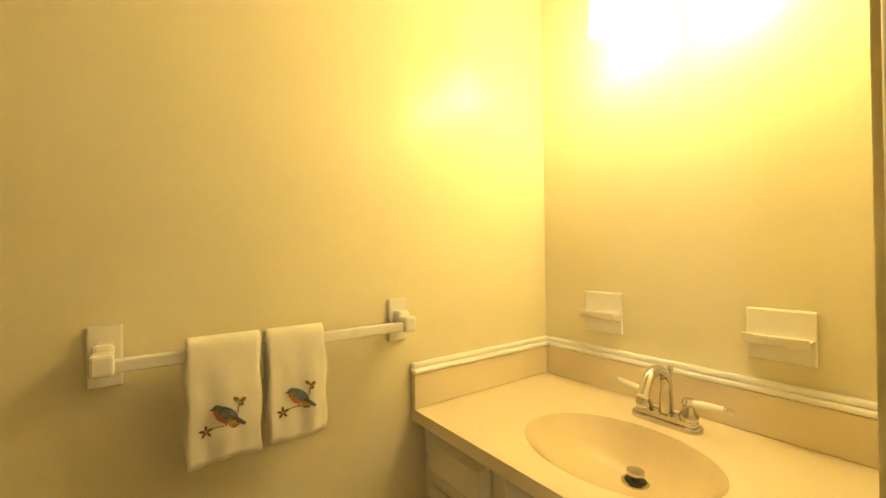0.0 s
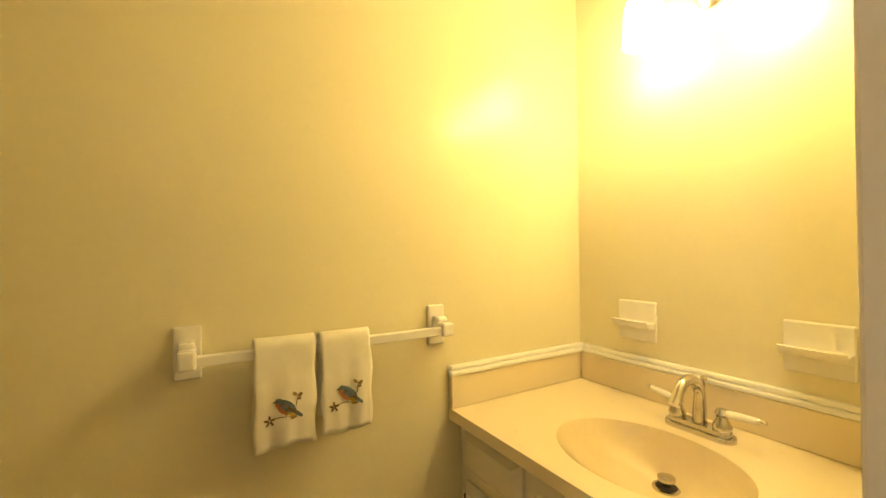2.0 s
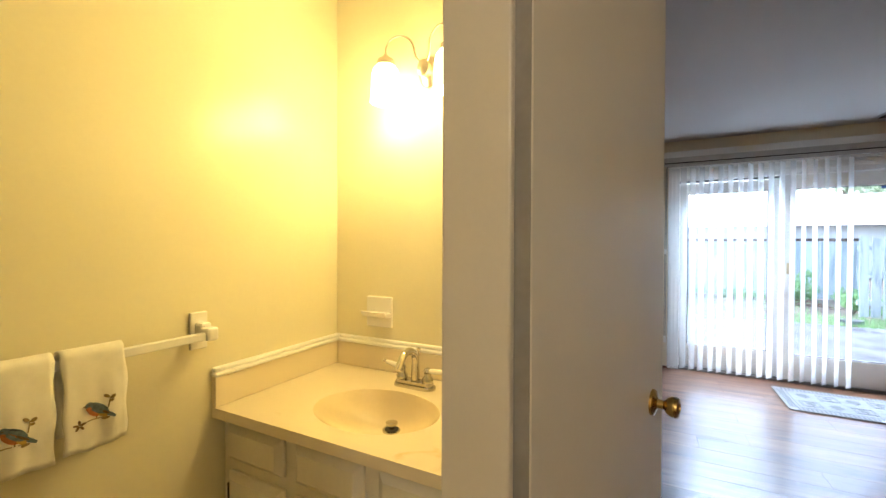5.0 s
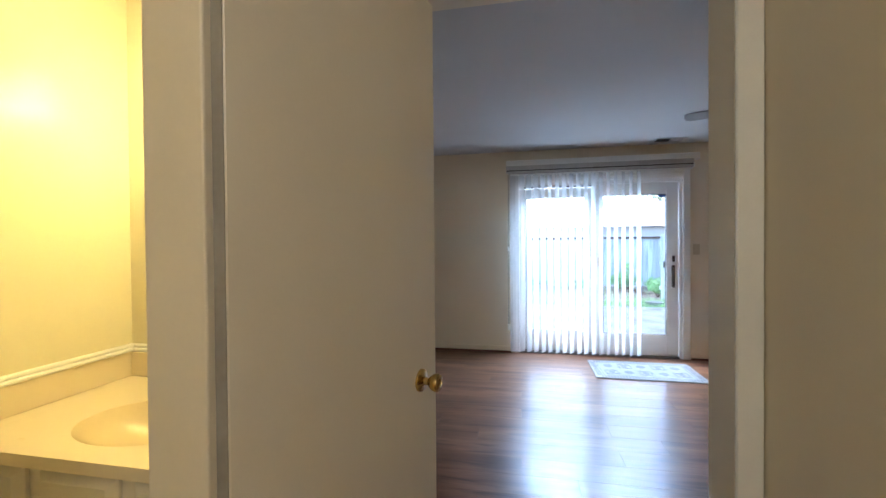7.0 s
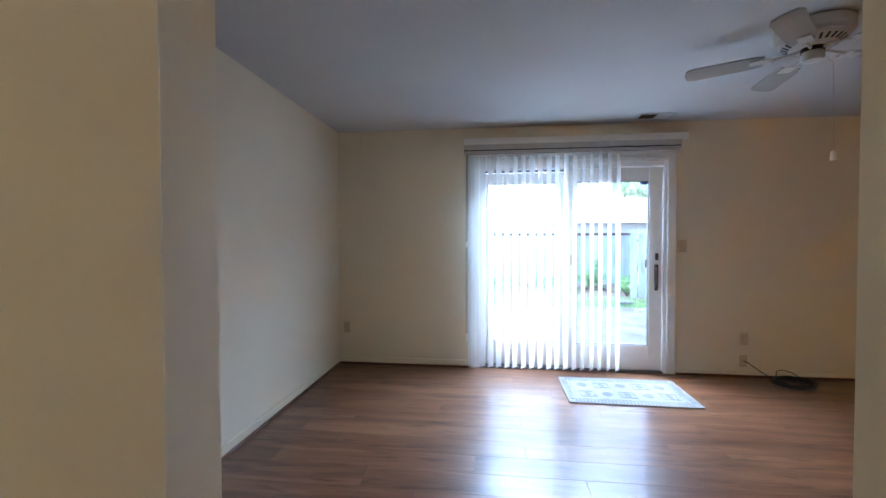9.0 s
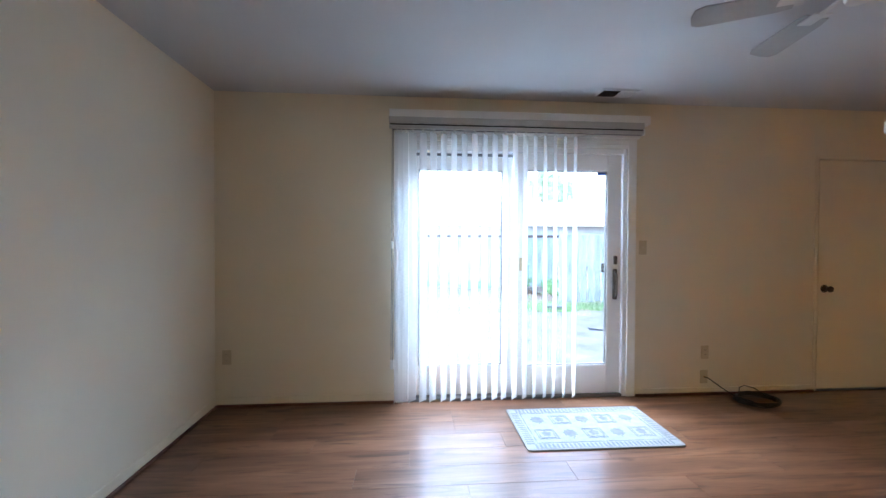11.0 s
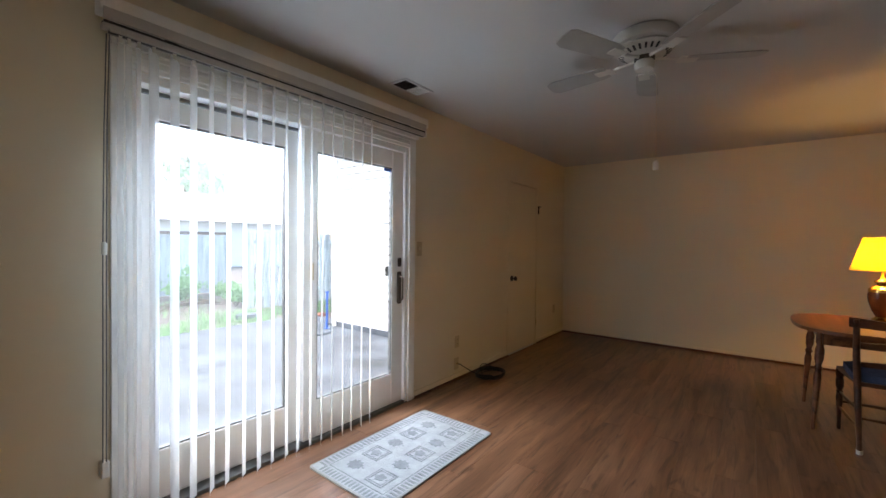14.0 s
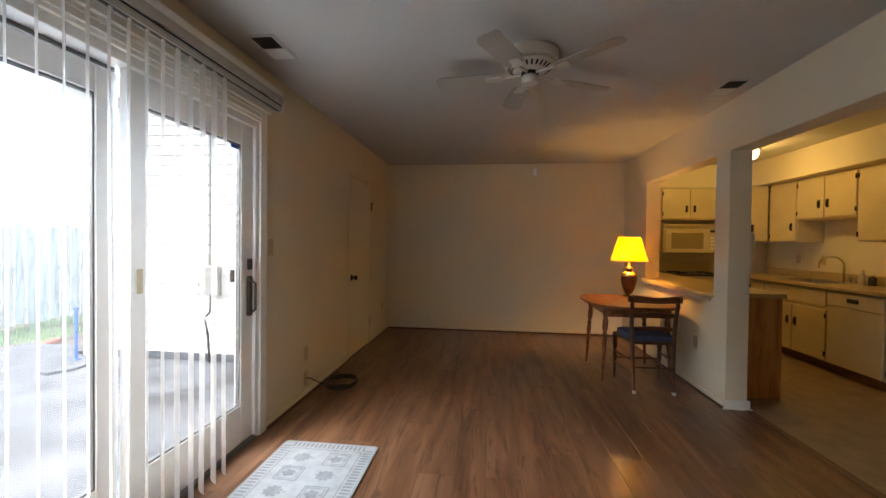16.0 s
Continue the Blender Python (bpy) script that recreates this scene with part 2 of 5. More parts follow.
THREADS = {"blue": material("blue_thread", (0.13, 0.18, 0.20), 0.8, vary=0.3, scale=90, fine=500, bump=0.3),
           "orange": material("orange_thread", (0.50, 0.17, 0.06), 0.8, vary=0.2, scale=90, fine=500, bump=0.3),
           "brown": material("brown_thread", (0.16, 0.09, 0.035), 0.8, vary=0.3, scale=90, fine=500, bump=0.3),
           "tan": material("tan_thread", (0.30, 0.21, 0.08), 0.8, vary=0.3, scale=90, fine=500, bump=0.3),
           "gold": material("gold_thread", (0.50, 0.33, 0.08), 0.8, vary=0.2, scale=90, fine=500, bump=0.3)}
VANE = thin_material("translucent_vane_fabric", (0.97, 0.97, 0.96), 0.78, 0.48)
GLASS = bpy.data.materials.new("window_glass")
GLASS.use_nodes = True
_b = GLASS.node_tree.nodes["Principled BSDF"]
_b.inputs["Transmission Weight"].default_value, _b.inputs["Roughness"].default_value, _b.inputs["IOR"].default_value = 1.0, 0.0, 1.45
# clear glass with a faint translucent share that imitates a veil of glare
VEIL_GLASS = bpy.data.materials.new("glare_veil_glass")
VEIL_GLASS.use_nodes = True
_n, _l = VEIL_GLASS.node_tree.nodes, VEIL_GLASS.node_tree.links
_b = _n["Principled BSDF"]
_b.inputs["Transmission Weight"].default_value, _b.inputs["Roughness"].default_value, _b.inputs["IOR"].default_value = 1.0, 0.0, 1.45
_t, _m, _w, _r = _n.new("ShaderNodeBsdfTranslucent"), _n.new("ShaderNodeMixShader"), _n.new("ShaderNodeTexNoise"), _n.new("ShaderNodeMapRange")
_t.inputs["Color"].default_value = (0.86, 0.93, 0.95, 1)
_w.inputs["Scale"].default_value, _w.inputs["Detail"].default_value = 2.2, 3
_r.inputs["To Min"].default_value, _r.inputs["To Max"].default_value = 0.010, 0.030
_tc = _n.new("ShaderNodeTexCoord")
_l.new(_tc.outputs["Object"], _w.inputs["Vector"])
_l.new(_w.outputs["Fac"], _r.inputs["Value"])
_l.new(_r.outputs[0], _m.inputs["Fac"])
_l.new(_b.outputs[0], _m.inputs[1])
_l.new(_t.outputs[0], _m.inputs[2])
_l.new(_m.outputs[0], _n["Material Output"].inputs["Surface"])
RAIL = material("grey_rail_paint", (0.46, 0.44, 0.41), 0.4, 0.1, vary=0.08, scale=10, bump=0.02)
# white blades coloured darker than the body, so their dimness is in the colour
FAN_BLADE_DIM = material("dimmed_white_blade", (0.36, 0.345, 0.32), 0.45, vary=0.08, scale=6, fine=80, bump=0.03)
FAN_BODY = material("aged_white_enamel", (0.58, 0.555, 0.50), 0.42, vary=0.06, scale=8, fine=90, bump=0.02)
RUG_BASE = material("pale_rug_pile", (0.36, 0.36, 0.37), 0.95, vary=0.12, scale=18, fine=380, bump=0.7)
RUG_GREY = material("grey_rug_pile", (0.225, 0.235, 0.24), 0.95, vary=0.18, scale=18, fine=380, bump=0.7)
RUG_EDGE = material("rug_binding", (0.30, 0.29, 0.27), 0.9, vary=0.1, scale=40, bump=0.3)
FURNITURE = wood_material("dark_maple", (0.07, 0.022, 0.008), (0.17, 0.058, 0.022), (0.26, 0.10, 0.04), 0.28, False)
CHAIR_WOOD = wood_material("dark_stained_wood", (0.035, 0.012, 0.006), (0.085, 0.030, 0.014), (0.13, 0.05, 0.022), 0.34, False)
CUSHION = material("blue_cushion_cloth", (0.060, 0.090, 0.185), 0.9, vary=0.2, scale=25, fine=350, bump=0.5)
SHADE = thin_material("yellow_lamp_shade", (0.95, 0.70, 0.20), 0.50)
LAMP_GLAZE = material("red_brown_glaze", (0.15, 0.060, 0.025), 0.12, vary=0.25, scale=14, bump=0.0)
FROST = glow_material("lit_frosted_glass", (1.0, 0.78, 0.38), 1.2)
KITCHEN_GLOW = glow_material("lit_kitchen_glass", (1.0, 0.80, 0.42), 0.5)
OAK = wood_material("orange_oak_panel", (0.36, 0.15, 0.045), (0.54, 0.25, 0.08), (0.62, 0.33, 0.12), 0.4, False, "Z")
COUNTER = material("tan_laminate_counter", (0.50, 0.37, 0.19), 0.30, vary=0.10, scale=12, fine=140, bump=0.02)
APPLIANCE = material("almond_appliance", (0.62, 0.52, 0.33), 0.28, vary=0.03, scale=6, bump=0.0)
STEEL = material("sink_steel", (0.5, 0.48, 0.44), 0.3, 1.0, vary=0.06, scale=20, bump=0.02)
CONCRETE = material("weathered_patio_concrete", (0.085, 0.10, 0.12), 0.9, vary=0.55, scale=2.4, fine=40, bump=0.5)
SOIL = material("yard_soil", (0.11, 0.095, 0.08), 0.95, vary=0.4, scale=2.5, fine=30, bump=0.8)
FENCE = wood_material("weathered_fence_wood", (0.30, 0.35, 0.36), (0.44, 0.50, 0.51), (0.52, 0.58, 0.59), 0.85, True, "Z")
FENCE_DARK = wood_material("dark_fence_wood", (0.06, 0.04, 0.035), (0.11, 0.075, 0.06), (0.16, 0.11, 0.09), 0.8, True)
SIDING = material("white_vinyl_siding", (0.64, 0.65, 0.65), 0.55, vary=0.05, scale=3, fine=60, bump=0.05)
LEAF_LIGHT = thin_material("light_green_leaf", (0.24, 0.42, 0.20), 0.55)
LEAF_PALE = thin_material("pale_backlit_leaf", (0.42, 0.52, 0.36), 0.65)
BARK = material("grey_bark", (0.12, 0.09, 0.065), 0.9, vary=0.35, scale=12, fine=60, bump=0.8)
BRICK = material("red_paver", (0.36, 0.12, 0.08), 0.85, vary=0.2, scale=20, bump=0.3)
BLUE_PLASTIC = material("blue_plastic", (0.03, 0.12, 0.50), 0.4, vary=0.1, scale=10, bump=0.0)
ROOFING = material("pale_roof_shingle", (0.40, 0.39, 0.37), 0.9, vary=0.2, scale=5, fine=50, bump=0.4)
METER_GREY = material("grey_meter_box", (0.28, 0.29, 0.29), 0.5, 0.3, vary=0.1, scale=12, bump=0.05)
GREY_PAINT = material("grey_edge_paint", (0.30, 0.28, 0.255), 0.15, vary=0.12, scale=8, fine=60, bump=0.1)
TAPE_BLUE = material("blue_sticker", (0.02, 0.08, 0.40), 0.5, vary=0.1, scale=20, bump=0.0)

# ---- mesh helpers ----


def box(bm, x0, y0, z0, x1, y1, z1, bevel=0.0, segments=1):
    r = bmesh.ops.create_cube(bm, size=1.0)["verts"]
    for v in r:
        v.co = Vector((x0 + (v.co.x + 0.5) * (x1 - x0), y0 + (v.co.y + 0.5) * (y1 - y0), z0 + (v.co.z + 0.5) * (z1 - z0)))
    if bevel:
        edges = list({e for v in r for e in v.link_edges})
        bmesh.ops.bevel(bm, geom=edges, offset=bevel, segments=segments, affect="EDGES", profile=0.5)


def lathe(bm, profile, at=(0, 0, 0), seg=24, sx=1.0, sy=1.0, turn=None):
    """Spins (radius, height) pairs round the upright axis through at."""
    rings = []
    for r, z in profile:
        ring = []
        for k in range(seg):
            a = 2 * math.pi * k / seg
            p = Vector((r * math.cos(a) * sx, r * math.sin(a) * sy, z))
            ring.append(bm.verts.new((turn @ p if turn else p) + Vector(at)))
        rings.append(ring)
    for lo, hi in zip(rings, rings[1:]):
        for k in range(seg):
            bm.faces.new((lo[k], lo[(k + 1) % seg], hi[(k + 1) % seg], hi[k]))
    if profile[0][0] > 1e-5:
        bm.faces.new(list(reversed(rings[0])))
    if profile[-1][0] > 1e-5:
        bm.faces.new(rings[-1])


def open_lathe(bm, profile, at=(0, 0, 0), seg=32):
    rings = [[bm.verts.new(Vector((r * math.cos(2 * math.pi * k / seg), r * math.sin(2 * math.pi * k / seg), z)) + Vector(at)) for k in range(seg)] for r, z in profile]
    for lo, hi in zip(rings, rings[1:]):
        for k in range(seg):
            bm.faces.new((lo[k], lo[(k + 1) % seg], hi[(k + 1) % seg], hi[k]))


def tube(bm, pts, radius, seg=8, closed=False):
    pts = [Vector(p) for p in pts]
    rings, side = [], None
    for i, p in enumerate(pts):
        d = (pts[min(i + 1, len(pts) - 1)] - pts[max(i - 1, 0)]).normalized()
        ref = side if side is not None else (Vector((0, 0, 1)) if abs(d.z) < 0.9 else Vector((1, 0, 0)))
        u = (ref - d * ref.dot(d)).normalized()
        side, w = u, d.cross(u)
        r = radius[i] if isinstance(radius, (list, tuple)) else radius
        rings.append([bm.verts.new(p + r * (math.cos(2 * math.pi * k / seg) * u + math.sin(2 * math.pi * k / seg) * w)) for k in range(seg)])
    for lo, hi in zip(rings, rings[1:]):
        for k in range(seg):
            bm.faces.new((lo[k], lo[(k + 1) % seg], hi[(k + 1) % seg], hi[k]))
    bm.faces.new(list(reversed(rings[0])))
    bm.faces.new(rings[-1])


def arc(centre, u, v, ru, rv, a0, a1, n=14):
    c, u, v = Vector(centre), Vector(u), Vector(v)
    return [c + u * ru * math.cos(radians(a0 + (a1 - a0) * i / n)) + v * rv * math.sin(radians(a0 + (a1 - a0) * i / n)) for i in range(n + 1)]


def plate(bm, outline, z0, z1, bevel=0.0):
    """A flat slab with the given outline (x, y), from z0 to z1."""
    lo = [bm.verts.new((x, y, z0)) for x, y in outline]
    hi = [bm.verts.new((x, y, z1)) for x, y in outline]
    bm.faces.new(list(reversed(lo)))
    top = bm.faces.new(hi)
    n = len(lo)
    for k in range(n):
        bm.faces.new((lo[k], lo[(k + 1) % n], hi[(k + 1) % n], hi[k]))
    if bevel:
        bmesh.ops.bevel(bm, geom=list(top.edges), offset=bevel, segments=2, affect="EDGES", profile=0.5)


def rounded(x0, y0, x1, y1, r, n=5):
    out = []
    for cx, cy, a in ((x1 - r, y1 - r, 0), (x0 + r, y1 - r, 90), (x0 + r, y0 + r, 180), (x1 - r, y0 + r, 270)):
        out += [(cx + r * math.cos(radians(a + 90 * i / n)), cy + r * math.sin(radians(a + 90 * i / n))) for i in range(n + 1)]
    return out


def finish(name, bm, mat, smooth=False):
    bmesh.ops.recalc_face_normals(bm, faces=bm.faces)
    me = bpy.data.meshes.new(name)
    if smooth:
        for f in bm.faces:
            f.smooth = True
        for e in bm.edges:
            if len(e.link_faces) == 2 and e.calc_face_angle(0) > 0.7:
                e.smooth = False
    bm.to_mesh(me)
    bm.free()
    me.materials.append(mat)
    return me


def part(name, bm, mat, parent, label="", smooth=False):
    ob = new(name, finish(name, bm, mat, smooth))
    ob.parent = parent
    if label:
        tagged(ob, label)
    return ob


def box_part(name, c, mat, parent, bevel=0.003, label=""):
    bm = bmesh.new()
    box(bm, *c, bevel=bevel)
    return part(name, bm, mat, parent, label)


def thing(name, label, category, at=(0, 0, 0), rz=0.0, group=""):
    ob = new(name)
    ob.empty_display_size = 0.1
    ob.matrix_world = pose(*at, 0, 0, rz)
    return tagged(ob, label, category, group)


def structure(name, bm, mat, label, category="wall", smooth=False):
    return tagged(new(name, finish(name, bm, mat, smooth)), label, category, kind="structure")


def slab(name, c, mat, label, category="wall", bevel=0.0):
    bm = bmesh.new()
    box(bm, *c, bevel=bevel)
    return structure(name, bm, mat, label, category)


# ---- shell ----
H = 2.46


def wall_x(bm, x0, x1, y0, y1, top, holes):
    """A wall along x, cut by (x0, x1, z0, z1) openings."""
    cuts = sorted({x0, x1, *[h[0] for h in holes], *[h[1] for h in holes]})
    for a, b in zip(cuts, cuts[1:]):
        hole = [h for h in holes if h[0] <= a + 1e-6 and h[1] >= b - 1e-6]
        if not hole:
            box(bm, a, y0, 0, b, y1, top)
        else:
            if hole[0][2] > 0:
                box(bm, a, y0, 0, b, y1, hole[0][2])
            if hole[0][3] < top:
                box(bm, a, y0, hole[0][3], b, y1, top)
    bmesh.ops.remove_doubles(bm, verts=bm.verts, dist=1e-5)


slab("subfloor", (-0.15, -7.0, -0.12, 7.45, 0.0, -0.014), SHOE, "dark wooden subfloor under the laminate planks", "floor")
slab("wall_west", (-0.15, -7.0, 0, 0, 0.15, H), WALL, "plain cream painted west wall of the living room")
bm = bmesh.new()
wall_x(bm, 0.0, 6.92, 0.0, 0.15, H, [(1.47, 3.33, 0.0, 2.08), (5.06, 5.80, 0.0, 2.03)])
structure("wall_north", bm, WALL, "cream painted wall round the sliding patio door")
slab("wall_east", (6.77, -3.41, 0, 6.92, 0.0, H), WALL, "plain cream painted end wall of the living room")
bm = bmesh.new()
wall_x(bm, 4.26, 7.45, -3.57, -3.41, H, [(4.46, 5.97, 0.86, 2.06)])
structure("wall_half", bm, WALL, "cream half wall with a pass-through to the kitchen")
slab("header_kitchen", (2.36, -3.58, 2.06, 4.26, -3.41, H), WALL, "cream painted header over the kitchen opening", "header")
bm = bmesh.new()
box(bm, 2.16, -3.64, 0, 2.36, -3.47, H)
structure("wall_hall_end", bm, WALL, "cream wall end beside the hall opening")
slab("header_hall", (1.12, -3.64, 2.24, 2.16, -3.47, H), WALL, "cream painted header over the hall opening", "header")
slab("wall_hall_east", (2.24, -7.0, 0, 2.36, -3.64, H), WALL, "plain cream hall wall")
slab("wall_powder_north", (0.0, -3.64, 0, 1.12, -3.47, H), WALL, "cream partition behind the vanity")
slab("wall_lining_north", (0.0, -3.68, 0, 0.903, -3.64, H), BATH_WALL, "glossy cream bathroom wall above the vanity")
slab("wall_lining_west", (0.0, -7.0, 0, 0.004, -3.68, H), BATH_WALL, "glossy cream bathroom wall behind the towel bar")
bm = bmesh.new()
box(bm, 0.903, -4.390, 0, 1.02, -3.64, H)
box(bm, 0.903, -5.17, 2.13, 1.02, -4.390, H)
box(bm, 0.903, -7.0, 0, 1.02, -5.17, H)
structure("wall_powder_east", bm, BATH_WALL, "cream wall with the bathroom doorway")
slab("wall_south", (-0.15, -7.12, 0, 7.45, -7.0, H), WALL, "plain cream wall closing the hall")
slab("wall_powder_south", (0.004, -6.4, 0, 0.903, -6.3, H), BATH_WALL, "plain glossy cream bathroom wall")
slab("wall_kitchen_east", (7.33, -7.0, 0, 7.45, -3.58, H), WALL, "cream kitchen wall behind the range")
slab("wall_kitchen_south", (2.36, -5.75, 0, 7.33, -5.63, H), WALL, "cream kitchen wall behind the sink")
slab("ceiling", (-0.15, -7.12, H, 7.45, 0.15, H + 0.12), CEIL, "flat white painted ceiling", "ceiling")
bm = bmesh.new()
box(bm, 7.0, -5.63, 2.135, 7.33, -3.58, H)
box(bm, 3.2, -5.63, 2.135, 7.0, -5.15, H)
structure("soffit", bm, WALL, "cream painted soffit over the kitchen cabinets", "soffit")
slab("kitchen_floor", (2.30, -5.63, -0.014, 7.33, -3.56, -0.001), VINYL, "worn tan sheet vinyl kitchen floor", "floor")
slab("threshold", (2.36, -3.585, -0.012, 4.26, -3.545, 0.006), SHOE, "brown wooden threshold strip at the kitchen", "threshold", 0.003)

# unseen pale floor and ceiling, added to bounce lamp light onto the walls
slab("bath_bounce_floor", (0.004, -6.3, -0.012, 0.903, -3.68, 0.0), MARBLE, "unseen pale bathroom floor added to bounce light", "floor")
slab("bath_bounce_ceiling", (0.004, -6.3, 2.43, 0.903, -3.68, H - 0.004), TRIM, "unseen white bathroom ceiling added to bounce light", "ceiling")

# baseboards with a brown shoe moulding
for k, (c, s) in enumerate([
    ((0.0, -3.46, 0, 0.012, -0.012, 0.075), (0.012, -3.45, 0, 0.028, -0.028, 0.020)),
    ((0.0, -0.012, 0, 1.40, 0.0, 0.075), (0.012, -0.028, 0, 1.40, -0.012, 0.020)),
    ((3.41, -0.012, 0, 5.03, 0.0, 0.060), (3.41, -0.028, 0, 5.03, -0.012, 0.020)),
    ((5.83, -0.012, 0, 6.77, 0.0, 0.060), (5.83, -0.028, 0, 6.758, -0.012, 0.020)),
    ((6.758, -3.40, 0, 6.77, -0.012, 0.050), (6.742, -3.39, 0, 6.758, -0.028, 0.022)),
    ((4.262, -3.41, 0, 6.75, -3.398, 0.050), (4.262, -3.398, 0, 6.742, -3.384, 0.018)),
    ((4.248, -3.592, 0, 4.26, -3.398, 0.075), (4.236, -3.604, 0, 4.248, -3.384, 0.014)),
]):
    slab("baseboard", c, TRIM if k == 6 else WALL, "white painted baseboard along the wall", "baseboard", 0.003)
    slab("shoe_moulding", s, SHOE if k < 6 else TRIM, "narrow shoe moulding at the floor", "moulding", 0.003)

# casing of the hall opening and bathroom jamb
slab("casing_hall", (2.16, -3.655, 0, 2.235, -3.64, 2.30), TRIM, "white door casing beside the hall opening", "casing", 0.004)
bm = bmesh.new()
box(bm, 0.915, -4.452, 0, 1.031, -4.390, 2.13, 0.004, 2)
structure("jamb_north", bm, DOOR_PAINT, "plain cream painted door jamb of the bathroom", "door jamb")
slab("jamb_south", (0.915, -5.17, 0, 1.031, -5.15, 2.13), DOOR_PAINT, "cream painted door jamb of the bathroom", "door jamb", 0.002)
slab("jamb_head", (0.915, -5.15, 2.11, 1.031, -4.452, 2.13), DOOR_PAINT, "cream painted head jamb of the bathroom door", "door jamb", 0.002)


def knob_set(parent, at, rz, metal, face=0.0):
    """A round door knob that points along local +x, turned by rz."""
    t = Matrix.Rotation(radians(rz), 3, "Z") @ Matrix.Rotation(radians(90), 3, "Y")
    bm = bmesh.new()
    lathe(bm, [(0.0, 0.0), (0.034, 0.0), (0.033, 0.006), (0.020, 0.010), (0.012, 0.014), (0.011, 0.028), (0.018, 0.034), (0.025, 0.044),
               (0.027, 0.056), (0.024, 0.062), (0.013, 0.064), (0.012, 0.061), (0.0, 0.061)], at, 28, turn=t)
    return part("door_knob", bm, metal, parent, "round metal door knob with rose", True)


# bathroom door, folded back almost flat to the hall wall
ang = math.degrees(math.atan2(0.700, 0.192))
door = tagged(thing("door_1", "open cream painted flush door with brass knob", "door", (1.059, -4.440, 0), ang), kind="structure")
bm = bmesh.new()
box(bm, 0.0, 0.0, 0.012, 0.726, 0.030, 2.10, 0.003)
leaf = part("door_leaf", bm, DOOR_PAINT, door)
knob_set(door, (0.628, 0.0, 0.925), -90, BRASS)
knob_set(door, (0.628, 0.030, 0.925), 90, BRASS)
bm = bmesh.new()
box(bm, 0.7255, 0.004, 0.89, 0.7275, 0.026, 0.95)
part("latch_plate", bm, BRASS, door)
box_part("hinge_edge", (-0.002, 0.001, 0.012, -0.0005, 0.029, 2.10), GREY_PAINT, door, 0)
for z in (1.80,):
    bm = bmesh.new()
    tube(bm, [(-0.010, 0.012, z - 0.045), (-0.010, 0.012, z + 0.045)], 0.006, 10)
    part("hinge", bm, GREY_PAINT, door)

# closet door in the window wall
door2 = tagged(thing("door_2", "closed cream painted flush closet door", "door", (5.06, 0.0, 0)), kind="structure")
box_part("door_leaf", (0.008, -0.004, 0.018, 0.732, 0.032, 2.02), WALL, door2, 0.003)
bm = bmesh.new()
box(bm, -0.03, -0.008, 0, 0.0, -0.001, 2.055, 0.002)
box(bm, 0.74, -0.008, 0, 0.77, -0.001, 2.055, 0.002)
box(bm, 0.0, -0.008, 2.03, 0.74, -0.001, 2.055, 0.002)
part("door_trim", bm, WALL, door2)
knob_set(door2, (0.07, -0.004, 0.90), -90, BRONZE)
# black panel added behind the leaf in place of the closet's darkness
box_part("closet_dark_panel", (0.0, 0.10, 0, 0.74, 0.12, 2.03), BLACK, door2, 0)
bm = bmesh.new()
box(bm, 0.775, -0.022, 1.70, 0.785, -0.002, 1.80, 0.002)
box(bm, 0.775, -0.022, 1.79, 0.845, -0.010, 1.80, 0.002)
part("hook", bm, BRONZE, door2, "dark metal coat hook bracket")
bm = bmesh.new()
box(bm, 0.742, -0.014, 0.24, 0.752, -0.002, 0.33, 0.002)
part("hinge", bm, ALMOND, door2)

# ---- sliding patio door ----
patio = tagged(thing("window_1", "white framed sliding glass patio door to the yard", "patio door", (0, 0, 0)), kind="structure")
for nm, c in (("frame_jamb", (1.47, 0.0, 0.0, 1.505, 0.15, 2.08)), ("frame_jamb", (3.295, 0.0, 0.0, 3.33, 0.15, 2.08)),
              ("frame_head", (1.505, 0.0, 2.035, 3.295, 0.15, 2.08))):
    box_part(nm, c, FRAME_WHITE, patio, 0.003)
box_part("sill_track", (1.505, -0.01, -0.01, 3.295, 0.15, 0.022), GREY_METAL, patio, 0.002, "dark metal sill track")
box_part("head_gap", (1.505, 0.085, 2.016, 2.385, 0.12, 2.034), GREY_METAL, patio, 0.001)


def sash(name, x0, x1, gx0, gx1, y0, y1, z1=2.006, glass=GLASS):
    s = new(name)
    s.parent = patio
    z0, g0, g1 = 0.024, 0.268, 1.895
    for nm, c in (("stile", (x0, y0, z0, gx0, y1, z1)), ("stile", (gx1, y0, z0, x1, y1, z1)),
                  ("rail", (gx0, y0, z0, gx1, y1, g0)), ("rail", (gx0, y0, g1, gx1, y1, z1))):
        box_part(nm, c, FRAME_WHITE, s, 0.004)
    for c in ((gx0, y0 + 0.006, g0, gx0 + 0.008, y1 - 0.006, g1), (gx1 - 0.008, y0 + 0.006, g0, gx1, y1 - 0.006, g1),
              (gx0 + 0.008, y0 + 0.006, g0, gx1 - 0.008, y1 - 0.006, g0 + 0.008), (gx0 + 0.008, y0 + 0.006, g1 - 0.008, gx1 - 0.008, y1 - 0.006, g1)):
        box_part("gasket", c, GREY_METAL, s, 0)
    ym = (y0 + y1) / 2
    pane = box_part("pane", (gx0 + 0.002, ym - 0.003, g0 + 0.002, gx1 - 0.002, ym + 0.003, g1 - 0.002), glass, s, 0)
    pane.visible_shadow = False
    return s


sash("fixed_sash", 1.507, 2.385, 1.585, 2.285, 0.070, 0.110, glass=VEIL_GLASS)
